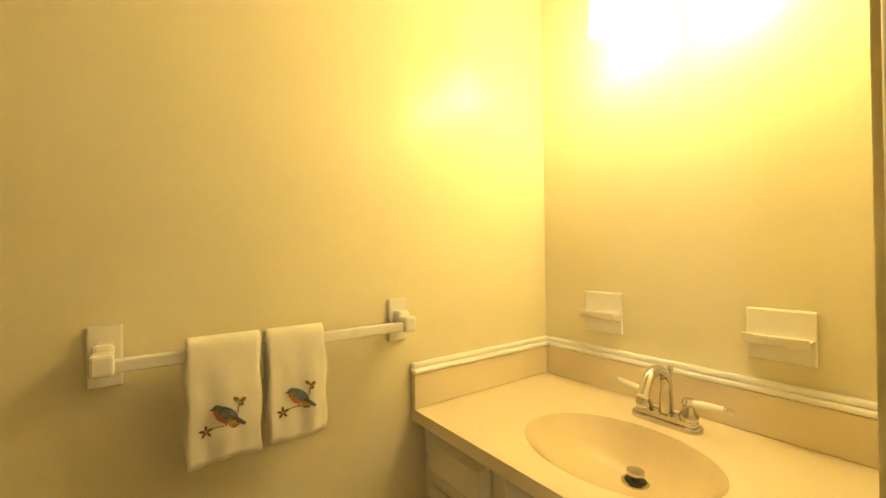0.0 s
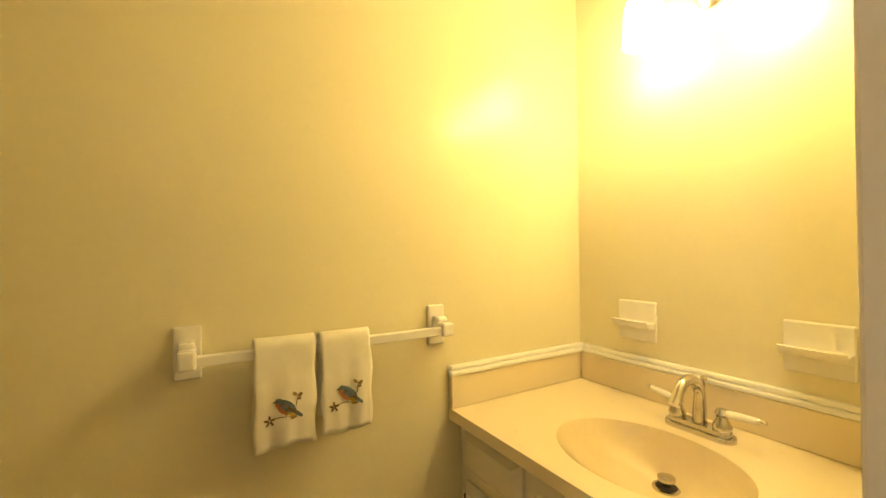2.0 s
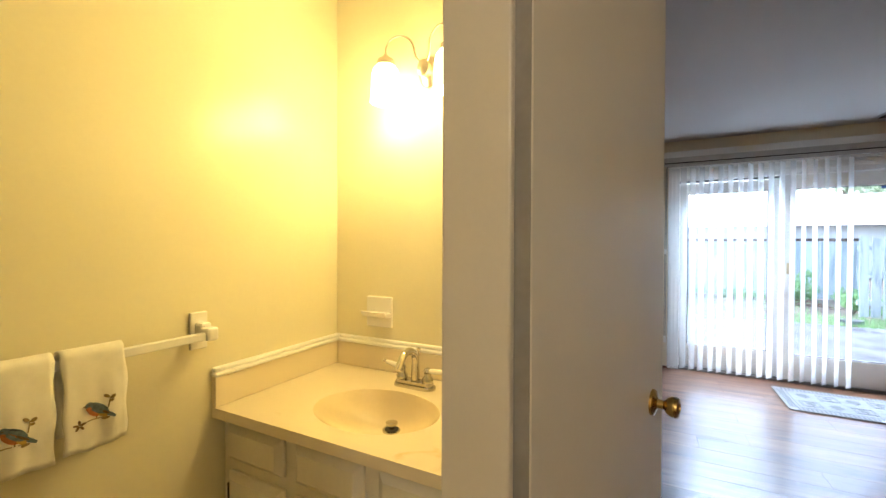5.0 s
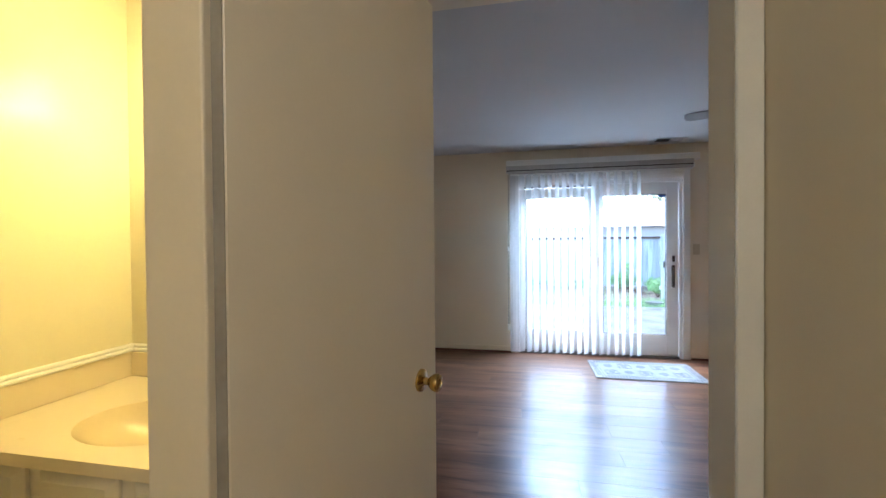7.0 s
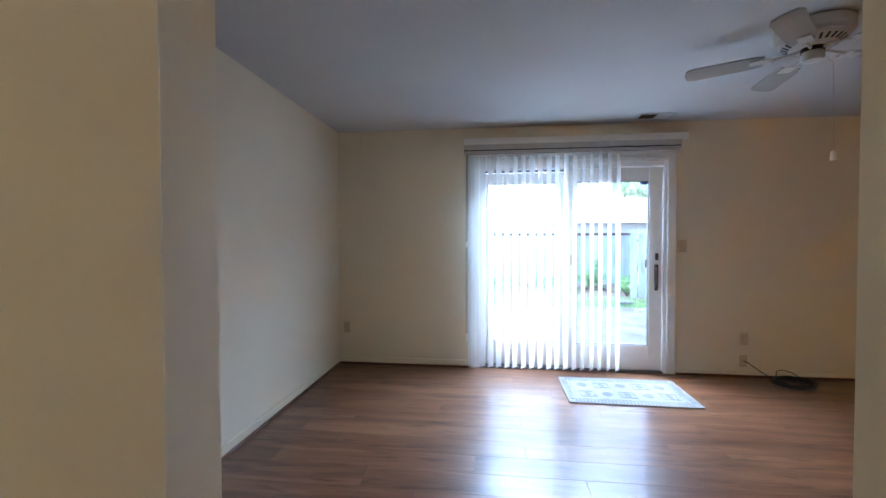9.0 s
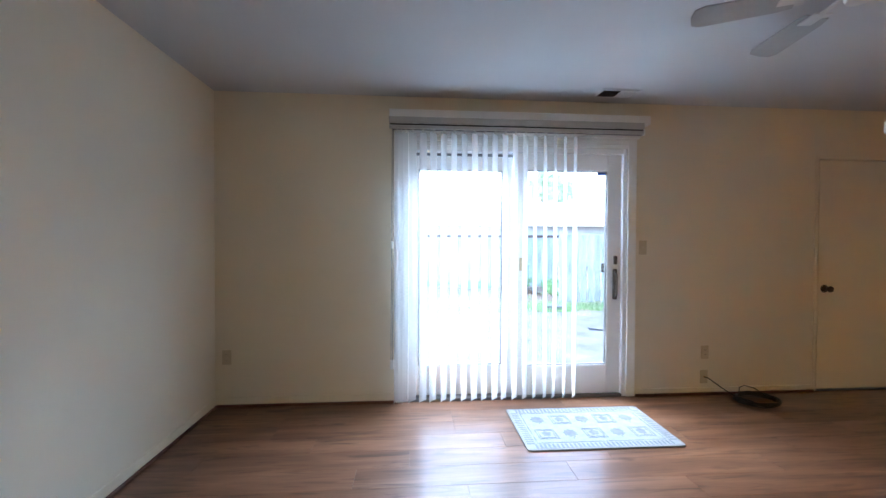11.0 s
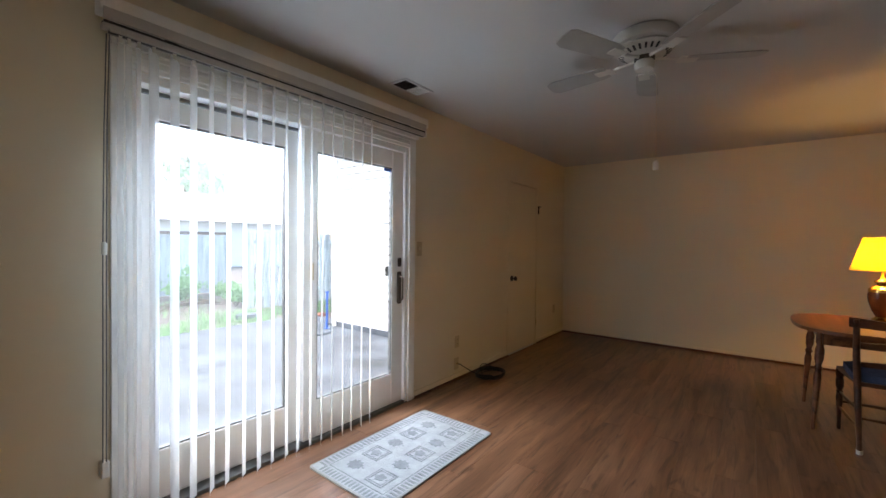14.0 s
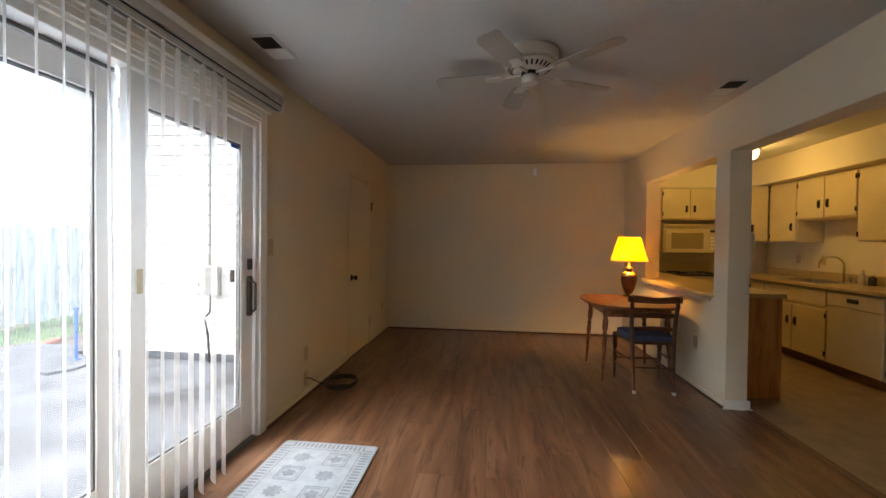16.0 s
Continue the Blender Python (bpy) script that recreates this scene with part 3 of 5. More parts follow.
slide = sash("sliding_sash", 2.375, 3.290, 2.475, 3.165, 0.016, 0.056, 2.031)
bm = bmesh.new()
box(bm, 3.215, -0.014, 0.82, 3.245, 0.014, 1.075, 0.005)
tube(bm, [(3.222, -0.010, 0.84), (3.222, -0.045, 0.86), (3.222, -0.045, 1.03), (3.222, -0.010, 1.05)], 0.008, 8)
part("pull_handle", bm, BRONZE, slide, "dark bronze pull handle")
bm = bmesh.new()
box(bm, 3.222, -0.012, 1.115, 3.246, 0.014, 1.185, 0.004)
part("thumb_lock", bm, BRONZE, slide)
box_part("latch_keeper", (3.150, 0.060, 1.04, 3.168, 0.085, 1.12), BLACK, slide, 0.003)
box_part("finger_pull", (2.415, 0.006, 1.06, 2.445, 0.014, 1.17), ALMOND, slide, 0.003, "almond finger pull plate")
box_part("sticker", (3.085, 0.029, 1.862, 3.155, 0.032, 1.886), TAPE_BLUE, slide, 0, "small blue sticker on the pane")
for c in ((3.33, -0.016, 0, 3.405, -0.001, 2.16), (1.40, -0.016, 0, 1.47, -0.001, 2.16)):
    box_part("side_casing", c, TRIM, patio, 0.003)
bm = bmesh.new()
box(bm, 1.47, -0.016, 2.08, 3.33, -0.001, 2.16, 0.003)
box(bm, 1.47, -0.024, 2.10, 3.33, -0.016, 2.112, 0.003)
box(bm, 1.47, -0.024, 2.135, 3.33, -0.016, 2.147, 0.003)
part("head_casing", bm, TRIM, patio)
bm = bmesh.new()
box(bm, 1.350, -0.085, 2.264, 3.48, -0.001, 2.335, 0.004)
box(bm, 1.40, -0.035, 2.16, 3.42, -0.001, 2.264, 0.003)
part("header_board", bm, TRIM, patio, "white boxed header board over the door")

# vertical blind
blind = thing("vertical_blind", "white fabric vertical blind drawn half open at the patio door", "blind", (0, -0.10, 0))
bm = bmesh.new()
box(bm, 1.352, -0.024, 2.180, 3.398, 0.022, 2.200, 0.003)
box(bm, 1.375, -0.022, 2.170, 3.398, -0.012, 2.180, 0.001)
box(bm, 1.375, 0.012, 2.170, 3.398, 0.022, 2.180, 0.001)
part("head_rail", bm, RAIL, blind, "grey metal head rail")
box_part("rail_slot", (1.376, -0.012, 2.171, 3.398, 0.012, 2.179), BLACK, blind, 0)
box_part("rail_groove", (1.356, -0.020, 2.201, 3.398, 0.020, 2.212), BLACK, blind, 0)
box_part("valance", (1.352, -0.030, 2.213, 3.40, -0.022, 2.262), RAIL, blind, 0.002, "narrow grey valance strip over the rail")
box_part("end_cap", (3.398, -0.026, 2.168, 3.410, 0.024, 2.214), PLASTIC_WHITE, blind, 0.002)
for x in (1.6, 2.4, 3.2):
    box_part("bracket", (x - 0.02, -0.02, 2.216, x + 0.02, 0.064, 2.226), GREY_METAL, blind, 0)
rng = random.Random(4)


def vane_mesh(seed):
    r = random.Random(seed)
    bm = bmesh.new()
    w, cols, rows = 0.0445, 6, 18
    sway = r.uniform(-0.004, 0.004)
    grid = []
    for j in range(rows + 1):
        z = 0.040 + (2.152 - 0.040) * j / rows
        k = 1 - j / rows
        grid.append([bm.verts.new((-w + 2 * w * i / cols, 0.007 * math.cos(math.pi * (i / cols - 0.5)) + sway * k * k + 0.0015 * math.sin(5 * k + seed), z)) for i in range(cols + 1)])
    for a, b in zip(grid, grid[1:]):
        for i in range(cols):
            bm.faces.new((a[i], a[i + 1], b[i + 1], b[i]))
    return finish("vane", bm, VANE, True)


vanes = [vane_mesh(k) for k in range(5)]
xs = [1.415, 1.445, 1.480] + [1.535 + 0.0815 * k for k in range(17)]
for k, x in enumerate(xs):
    v = new("vane", vanes[k % 5])
    v.parent = blind
    v.matrix_basis = pose(x, 0, 0, 0, 0, (51 if k > 2 else 64) + rng.uniform(-4, 4))
    bm = bmesh.new()
    box(bm, x - 0.006, -0.004, 2.145, x + 0.006, 0.004, 2.175, 0.001)
    part("carrier", bm, PLASTIC_WHITE, blind)
bm = bmesh.new()
tube(bm, [(1.375, 0.03, 2.175), (1.372, 0.055, 1.8), (1.368, 0.06, 1.3), (1.366, 0.06, 0.34)], 0.0025, 6)
tube(bm, [(1.385, 0.03, 2.175), (1.382, 0.055, 1.8), (1.380, 0.06, 1.3), (1.378, 0.06, 0.34)], 0.0025, 6)
part("cord", bm, GREY_METAL, blind)
bm = bmesh.new()
lathe(bm, [(0.0, 1.24), (0.010, 1.245), (0.011, 1.29), (0.004, 1.30), (0.0, 1.30)], (1.372, 0.058, 0), 12)
part("cord_weight", bm, PLASTIC_WHITE, blind, "", True)
box_part("cord_tensioner", (1.358, 0.05, 0.28, 1.388, 0.09, 0.35), PLASTIC_WHITE, blind, 0.004)


# ---- wall plates and vents ----
def wall_plate(name, label, at, kind_of, rz=0.0, h=0.115):
    t = thing(name, label, "wall plate", at, rz)
    box_part("cover", (-0.035, -0.006, -h / 2, 0.035, 0.0, h / 2), ALMOND, t, 0.003)
    if kind_of == "outlet":
        for z in (0.021, -0.021):
            bm = bmesh.new()
            plate(bm, rounded(-0.016, -0.012, 0.016, 0.012, 0.008), 0.006, 0.0085)
            for v in bm.verts:
                v.co = Vector((v.co.x, -v.co.z, v.co.y + z))
            part("socket", bm, ALMOND, t)
            for x in (-0.006, 0.006):
                box_part("slot", (x - 0.001, -0.0092, z - 0.003, x + 0.001, -0.0084, z + 0.005), BLACK, t, 0)
    elif kind_of == "switch":
        box_part("toggle", (-0.005, -0.018, -0.004, 0.005, -0.005, 0.014), ALMOND, t, 0.002)
    else:
        bm = bmesh.new()
        lathe(bm, [(0.0, 0.0), (0.006, 0.0), (0.006, 0.012), (0.0, 0.012)], (0, -0.005, 0), 10, turn=Matrix.Rotation(radians(90), 3, "X"))
        part("jack", bm, BRASS, t)
    return t


wall_plate("light_switch", "almond light switch plate beside the patio door", (3.470, 0, 1.255), "switch", h=0.12)
wall_plate("outlet", "almond outlet plate near the corner", (0.088, 0, 0.388), "outlet")
wall_plate("outlet", "almond outlet plate above the cable jack", (4.035, 0, 0.360), "outlet")
wall_plate("cable_jack", "almond cable jack plate with a black lead", (4.030, 0, 0.150), "jack")
wall_plate("outlet", "almond outlet plate by the far corner", (6.42, 0, 0.385), "outlet")
wall_plate("outlet", "almond outlet plate on the half wall", (4.74, -3.41, 0.42), "outlet", 180)


wall_plate("outlet", "almond outlet plate above the kitchen sink counter", (6.71, -5.63, 1.14), "outlet", 180)
wall_plate("light_switch", "almond switch plate above the kitchen sink counter", (6.305, -5.63, 1.14), "switch", 180, h=0.12)


def ceiling_vent(at, rz):
    t = thing("ceiling_vent", "ceiling air register with a dark grille half open", "air vent", at, rz)
    bm = bmesh.new()
    box(bm, -0.155, -0.085, -0.008, 0.155, -0.065, 0, 0.002)
    box(bm, -0.155, 0.065, -0.008, 0.155, 0.085, 0, 0.002)
    box(bm, -0.155, -0.065, -0.008, -0.135, 0.065, 0, 0.002)
    box(bm, 0.135, -0.065, -0.008, 0.155, 0.065, 0, 0.002)
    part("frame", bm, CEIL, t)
    box_part("damper", (-0.135, -0.065, -0.003, 0.005, 0.065, -0.001), BLACK, t, 0)
    box_part("deflector", (0.005, -0.065, -0.007, 0.135, 0.065, -0.001), TRIM, t, 0.001)
    for k in range(9):
        y = -0.056 + 0.014 * k
        box_part("slat", (-0.133, y - 0.001, -0.0085, 0.004, y + 0.001, -0.004), BRONZE, t, 0)
        box_part("slat", (0.006, y - 0.001, -0.0095, 0.133, y + 0.001, -0.006), CEIL, t, 0)
    return t


ceiling_vent((3.12, -0.215, H), 0)
ceiling_vent((3.995, -3.235, H), 0)

# ---- ceiling fan ----
fan = thing("ceiling_fan", "white flush mounted ceiling fan with five blades", "ceiling fan", (3.33, -1.75, H))
bm = bmesh.new()
lathe(bm, [(0.0, 0.0), (0.158, 0.0), (0.168, -0.010), (0.171, -0.050), (0.166, -0.062), (0.150, -0.068), (0.0, -0.068)], seg=48)
part("canopy", bm, FAN_BODY, fan, "", True)
bm = bmesh.new()
lathe(bm, [(0.0, -0.066), (0.146, -0.069), (0.150, -0.080), (0.140, -0.090), (0.098, -0.112), (0.070, -0.118), (0.0, -0.118)], seg=48)
part("motor_housing", bm, FAN_BODY, fan, "", True)
for k in range(26):
    a = 2 * math.pi * k / 26
    bm = bmesh.new()
    box(bm, -0.0055, -0.0016, -0.017, 0.0055, 0.0016, 0.017)
    o = part("vent_slot", bm, BLACK, fan)
    o.matrix_basis = Matrix.Translation((0.119 * math.cos(a), 0.119 * math.sin(a), -0.1015)) @ Matrix.Rotation(a + math.pi / 2, 4, "Z") @ Matrix.Rotation(radians(62), 4, "X")
bm = bmesh.new()
lathe(bm, [(0.0, -0.116), (0.052, -0.117), (0.052, -0.134), (0.030, -0.138), (0.0, -0.138)], seg=32)
part("flywheel", bm, BRONZE, fan, "dark flywheel ring under the motor", True)
bm = bmesh.new()
lathe(bm, [(0.0, -0.136), (0.044, -0.138), (0.050, -0.150), (0.050, -0.172), (0.044, -0.186), (0.0, -0.190)], seg=32)
part("switch_housing", bm, FAN_BODY, fan, "", True)
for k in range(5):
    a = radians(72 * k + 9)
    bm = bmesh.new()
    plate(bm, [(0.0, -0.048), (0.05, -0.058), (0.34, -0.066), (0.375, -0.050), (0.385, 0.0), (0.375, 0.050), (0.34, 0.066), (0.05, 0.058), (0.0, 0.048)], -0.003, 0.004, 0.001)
    b = part("blade", bm, FAN_BLADE_DIM, fan)
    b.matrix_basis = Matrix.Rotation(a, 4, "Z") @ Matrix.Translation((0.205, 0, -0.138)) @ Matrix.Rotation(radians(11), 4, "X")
    bm = bmesh.new()
    tube(bm, [(0.046, 0, -0.126), (0.11, 0, -0.132), (0.18, 0, -0.139)], [0.009, 0.008, 0.010], 8)
    box(bm, 0.17, -0.040, -0.145, 0.27, 0.040, -0.139, 0.002)
    part("blade_arm", bm, FAN_BODY, fan).matrix_basis = Matrix.Rotation(a, 4, "Z")
bm = bmesh.new()
tube(bm, [(0.040, -0.030, -0.172), (0.066, -0.049, -0.215), (0.072, -0.053, -0.675)], 0.0012, 6)
part("pull_chain", bm, NICKEL, fan)
bm = bmesh.new()
lathe(bm, [(0.0, -0.732), (0.013, -0.730), (0.016, -0.716), (0.014, -0.686), (0.005, -0.676), (0.0, -0.674)], (0.072, -0.053, 0), 16)
part("pull_knob", bm, CERAMIC, fan, "white ceramic pull knob", True)

# ---- rug ----
rug = thing("rug", "pale grey patterned rug with striped border and leaf squares", "rug", (2.765, -0.535, 0.0), -0.4)
RW, RD = 0.515, 0.307
bm = bmesh.new()
plate(bm, rounded(-RW + 0.006, -RD + 0.006, RW - 0.006, RD - 0.006, 0.02), 0.001, 0.010, 0.002)
part("rug_field", bm, RUG_BASE, rug)
bm = bmesh.new()
o, i = rounded(-RW, -RD, RW, RD, 0.025), rounded(-RW + 0.012, -RD + 0.012, RW - 0.012, RD - 0.012, 0.018)
vo = [[bm.verts.new((x, y, z)) for x, y in ring] for ring, z in ((o, 0.001), (o, 0.0095), (i, 0.0115), (i, 0.001))]
for a, b in zip(vo, vo[1:]):
    for k in range(len(a)):
        bm.faces.new((a[k], a[(k + 1) % len(a)], b[(k + 1) % len(a)], b[k]))
part("binding", bm, RUG_EDGE, rug)


def square_ring(name, x, y, sx, sy, w):
    """One closed woven line round a rectangle."""
    bm = bmesh.new()
    rings = []
    for a, z in ((0.0, 0.0085), (0.0, 0.0112), (w, 0.0112), (w, 0.0085)):
        rings.append([bm.verts.new((x + p * (sx - a), y + q * (sy - a), z)) for p, q in ((-1, -1), (1, -1), (1, 1), (-1, 1))])
    for a, b in zip(rings, rings[1:]):
        for k in range(4):
            bm.faces.new((a[k], a[(k + 1) % 4], b[(k + 1) % 4], b[k]))
    part(name, bm, RUG_GREY, rug)


def leaf_shape(x, y, r, lobes, tall):
    """A lobed woven leaf with a short stalk."""
    bm = bmesh.new()
    outline = []
    for k in range(36):
        a = 2 * math.pi * k / 36
        rad = r * (1 + 0.16 * math.cos(lobes * (a - math.pi / 2)))
        outline.append((x + rad * math.cos(a), y + tall * rad * math.sin(a)))
    plate(bm, outline, 0.0085, 0.0112)
    part("leaf_motif", bm, RUG_GREY, rug)
    box_part("leaf_stalk", (x - 0.003, y - tall * r * 1.55, 0.0085, x + 0.003, y - tall * r * 1.18, 0.0112), RUG_GREY, rug, 0)


bm = bmesh.new()
box(bm, -0.007, -0.026, 0.0085, 0.007, 0.026, 0.0112)
stripe = finish("border_stripe", bm, RUG_GREY)
for x, y, a in [(-0.445 + 0.89 * k / 32, q, 0) for k in range(33) for q in (-0.262, 0.262)] + [(q, -0.225 + 0.45 * k / 16, 90) for k in range(17) for q in (-0.47, 0.47)]:
    o = new("border_stripe", stripe)
    o.parent = rug
    o.matrix_basis = pose(x, y, 0, 0, 0, a)
square_ring("border_line", 0, 0, 0.43, 0.224, 0.005)
for j, y in enumerate((0.105, -0.105)):
    for k in range(5):
        x = -0.33 + 0.165 * k
        if (k + j) % 2:
            square_ring("square_frame", x, y, 0.068, 0.068, 0.007)
            square_ring("inner_frame", x, y, 0.052, 0.052, 0.004)
            leaf_shape(x, y + 0.006, 0.030, 5, 1.1)
        else:
            leaf_shape(x, y + 0.006, 0.043, 9, 1.1)

# ---- coiled cable ----
cable = thing("coiled_cable", "coil of black coaxial cable lying on the floor", "cable", (4.33, -0.215, 0))
bm = bmesh.new()
r = random.Random(3)
pts = []
for k in range(150):
    a = 2 * math.pi * k / 17.3
    rad = 0.135 + 0.022 * math.sin(k * 0.37) + 0.01 * r.random()
    pts.append((rad * math.cos(a) * 1.12, rad * math.sin(a) * 0.95, 0.006 + 0.032 * (k / 150) + 0.006 * math.sin(k * 0.9)))
tube(bm, pts, 0.0042, 6)
part("coil", bm, BLACK, cable, "", True)
bm = bmesh.new()
tube(bm, [(-0.300, 0.205, 0.150), (-0.275, 0.185, 0.142), (-0.21, 0.13, 0.085), (-0.12, 0.07, 0.022), (0.02, 0.10, 0.012), (0.13, 0.05, 0.02)], 0.0042, 8)
part("lead", bm, BLACK, cable, "", True)
bm = bmesh.new()
tube(bm, [(-0.10, 0.02, 0.012), (-0.115, 0.05, 0.06), (-0.10, 0.07, 0.105), (-0.05, 0.07, 0.118), (0.02, 0.05, 0.10), (0.10, 0.03, 0.045)], 0.0042, 8)
part("loop", bm, BLACK, cable, "", True)

# ---- dining corner ----


def turned_leg(bm, h, top, r=0.022):
    lathe(bm, [(0.0, 0.0), (r * 0.55, 0.0), (r * 0.62, 0.02), (r * 0.55, h * 0.10), (r * 0.80, h * 0.35), (r * 1.05, h * 0.55), (r * 0.75, h * 0.60),
               (r * 1.1, h * 0.63), (r * 0.7, h * 0.66), (r * 1.15, h * 0.72), (r * 1.2, h * 0.82), (r * 0.9, h * 0.86), (r * 1.2, h * 0.90), (r * 1.2, h), (0.0, h)], top, 16)


table = thing("dining_table", "dark maple drop-leaf table against the half wall", "table", (5.12, -2.95, 0))
bm = bmesh.new()
outline = []
for k in range(48):
    a = 2 * math.pi * k / 48
    c, s = math.cos(a), math.sin(a)
    outline.append((0.50 * math.copysign(abs(c) ** 0.68, c), 0.028 + 0.425 * math.copysign(abs(s) ** 0.68, s)))
plate(bm, outline, 0.712, 0.735, 0.006)
part("tabletop", bm, FURNITURE, table)
bm = bmesh.new()
box(bm, -0.33, -0.27, 0.615, 0.33, -0.25, 0.712, 0.002)
box(bm, -0.33, 0.28, 0.615, 0.33, 0.30, 0.712, 0.002)
box(bm, -0.33, -0.25, 0.615, -0.31, 0.28, 0.712, 0.002)
box(bm, 0.31, -0.25, 0.615, 0.33, 0.28, 0.712, 0.002)
part("apron", bm, FURNITURE, table)
for x in (-0.32, 0.32):
    for y in (-0.25, 0.305):
        bm = bmesh.new()
        turned_leg(bm, 0.70, (0, 0, 0))
        leg = part("leg", bm, FURNITURE, table, "", True)
        leg.matrix_basis = Matrix.Translation((x, y * 1.12, 0)) @ Matrix.Rotation(radians(3.0 if y > 0 else -3.0), 4, "X") @ Matrix.Rotation(radians(-3.0 if x < 0 else 3.0) * -1, 4, "Y")

chair = thing("dining_chair", "dark stained wooden chair with a blue cushion at the table", "chair", (4.74, -2.965, 0))
for y in (-0.17, 0.17):
    bm = bmesh.new()
    tube(bm, [(-0.235, y * 0.97, 0.022), (-0.205, y * 1.0, 0.25), (-0.190, y * 1.03, 0.44), (-0.195, y * 1.08, 0.62), (-0.225, y * 1.12, 0.80), (-0.245, y * 1.14, 0.855)], [0.013, 0.016, 0.019, 0.018, 0.016, 0.014], 12)
    part("back_post", bm, CHAIR_WOOD, chair, "", True)
    bm = bmesh.new()
    lathe(bm, [(0.0, 0.0), (0.015, 0.0), (0.017, 0.024), (0.0, 0.024)], (-0.236, y * 0.97, 0), 14)
    part("foot_tip", bm, PLASTIC_WHITE, chair, "white rubber foot tip", True)
    bm = bmesh.new()
    turned_leg(bm, 0.43, (0.185, y * 1.22, 0), 0.019)
    part("front_leg", bm, CHAIR_WOOD, chair, "", True)
    for z in (0.16, 0.27):
        bm = bmesh.new()
        tube(bm, [(-0.205, y * 1.0, z), (0.0, y * 1.13, z), (0.185, y * 1.21, z)], [0.007, 0.011, 0.007], 10)
        part("side_stretcher", bm, CHAIR_WOOD, chair, "", True)
for x, z, w in ((0.185, 0.20, 0.205), (-0.205, 0.22, 0.170)):
    bm = bmesh.new()
    tube(bm, [(x, -w, z), (x, 0, z), (x, w, z)], [0.007, 0.011, 0.007], 10)
    part("cross_stretcher", bm, CHAIR_WOOD, chair, "", True)
bm = bmesh.new()
plate(bm, [(-0.205, -0.175), (0.20, -0.225), (0.215, -0.20), (0.215, 0.20), (0.20, 0.225), (-0.205, 0.175)], 0.425, 0.450, 0.005)
part("seat", bm, CHAIR_WOOD, chair)
bm = bmesh.new()
plate(bm, rounded(-0.19, -0.195, 0.215, 0.195, 0.05), 0.450, 0.495, 0.018)
part("cushion", bm, CUSHION, chair, "tufted blue cloth seat cushion", True)


def back_rail(z0, z1, x, half, bow, arch):
    bm = bmesh.new()
    n = 16
    rings = []
    for k in range(n + 1):
        u = -1 + 2 * k / n
        cx, up = x - bow * (1 - u * u), arch * (math.cos(u * math.pi) * 0.5 + 0.5)
        rings.append([bm.verts.new((cx + dx, half * u, z)) for dx, z in ((-0.010, z0 + 0.3 * up), (0.010, z0 + 0.3 * up), (0.010, z1 + up), (-0.010, z1 + up))])
    for a, b in zip(rings, rings[1:]):
        for k in range(4):
            bm.faces.new((a[k], a[(k + 1) % 4], b[(k + 1) % 4], b[k]))
    bm.faces.new(list(reversed(rings[0])))
    bm.faces.new(rings[-1])
    bmesh.ops.bevel(bm, geom=list(bm.edges), offset=0.003, segments=1, affect="EDGES")
    part("back_rail", bm, CHAIR_WOOD, chair)


back_rail(0.800, 0.862, -0.225, 0.225, 0.03, -0.016)
back_rail(0.665, 0.700, -0.185, 0.180, 0.03, 0.014)
back_rail(0.545, 0.575, -0.175, 0.178, 0.02, 0.012)

lamp_t = thing("table_lamp", "lit table lamp with yellow shade and brass urn base", "lamp", (5.45, -3.05, 0.735))
bm = bmesh.new()
lathe(bm, [(0.0, 0.0), (0.058, 0.0), (0.060, 0.012), (0.045, 0.022), (0.036, 0.034)], seg=28)
part("foot", bm, BRASS, lamp_t, "", True)
bm = bmesh.new()
lathe(bm, [(0.0, 0.032), (0.036, 0.034), (0.058, 0.080), (0.078, 0.150), (0.083, 0.195), (0.078, 0.225), (0.0, 0.226)], seg=32)
part("urn_body", bm, LAMP_GLAZE, lamp_t, "glossy red-brown urn body", True)
bm = bmesh.new()
lathe(bm, [(0.0, 0.224), (0.080, 0.225), (0.078, 0.250), (0.050, 0.272), (0.030, 0.285), (0.046, 0.300), (0.046, 0.312), (0.020, 0.325), (0.010, 0.340), (0.010, 0.42), (0.0, 0.42)], seg=32)
part("brass_neck", bm, BRASS, lamp_t, "polished brass neck", True)
bm = bmesh.new()
lathe(bm, [(0.0, 0.44), (0.016, 0.44), (0.018, 0.47), (0.030, 0.51), (0.026, 0.545), (0.0, 0.56)], seg=20)
bulb = part("bulb", bm, glow_material("lit_bulb", (1.0, 0.72, 0.30), 1.0), lamp_t, "", True)
bulb.visible_shadow = False
bm = bmesh.new()
open_lathe(bm, [(0.188, 0.392), (0.1505, 0.520), (0.113, 0.650), (0.110, 0.650), (0.1475, 0.520), (0.185, 0.392), (0.188, 0.392)], seg=48)
part("shade", bm, SHADE, lamp_t, "yellow pleated cloth shade", True)

# ---- kitchen ----


def handle(parent, at, axis):
    """A dark vertical pull on a cabinet door; axis: the way that it stands off."""
    x, y, z = at
    dx, dy = axis
    bm = bmesh.new()
    hx, hy = (0.004, 0.016) if dx else (0.016, 0.004)
    box(bm, x - hx + dx * 0.003, y - hy + dy * 0.003, z - 0.048, x + hx + dx * 0.003, y + hy + dy * 0.003, z + 0.048, 0.002)
    box(bm, x - 0.007 + dx * 0.013, y - 0.007 + dy * 0.013, z - 0.030, x + 0.007 + dx * 0.013, y + 0.007 + dy * 0.013, z + 0.030, 0.003)
    part("handle", bm, BRONZE, parent, "dark bronze pull handle")


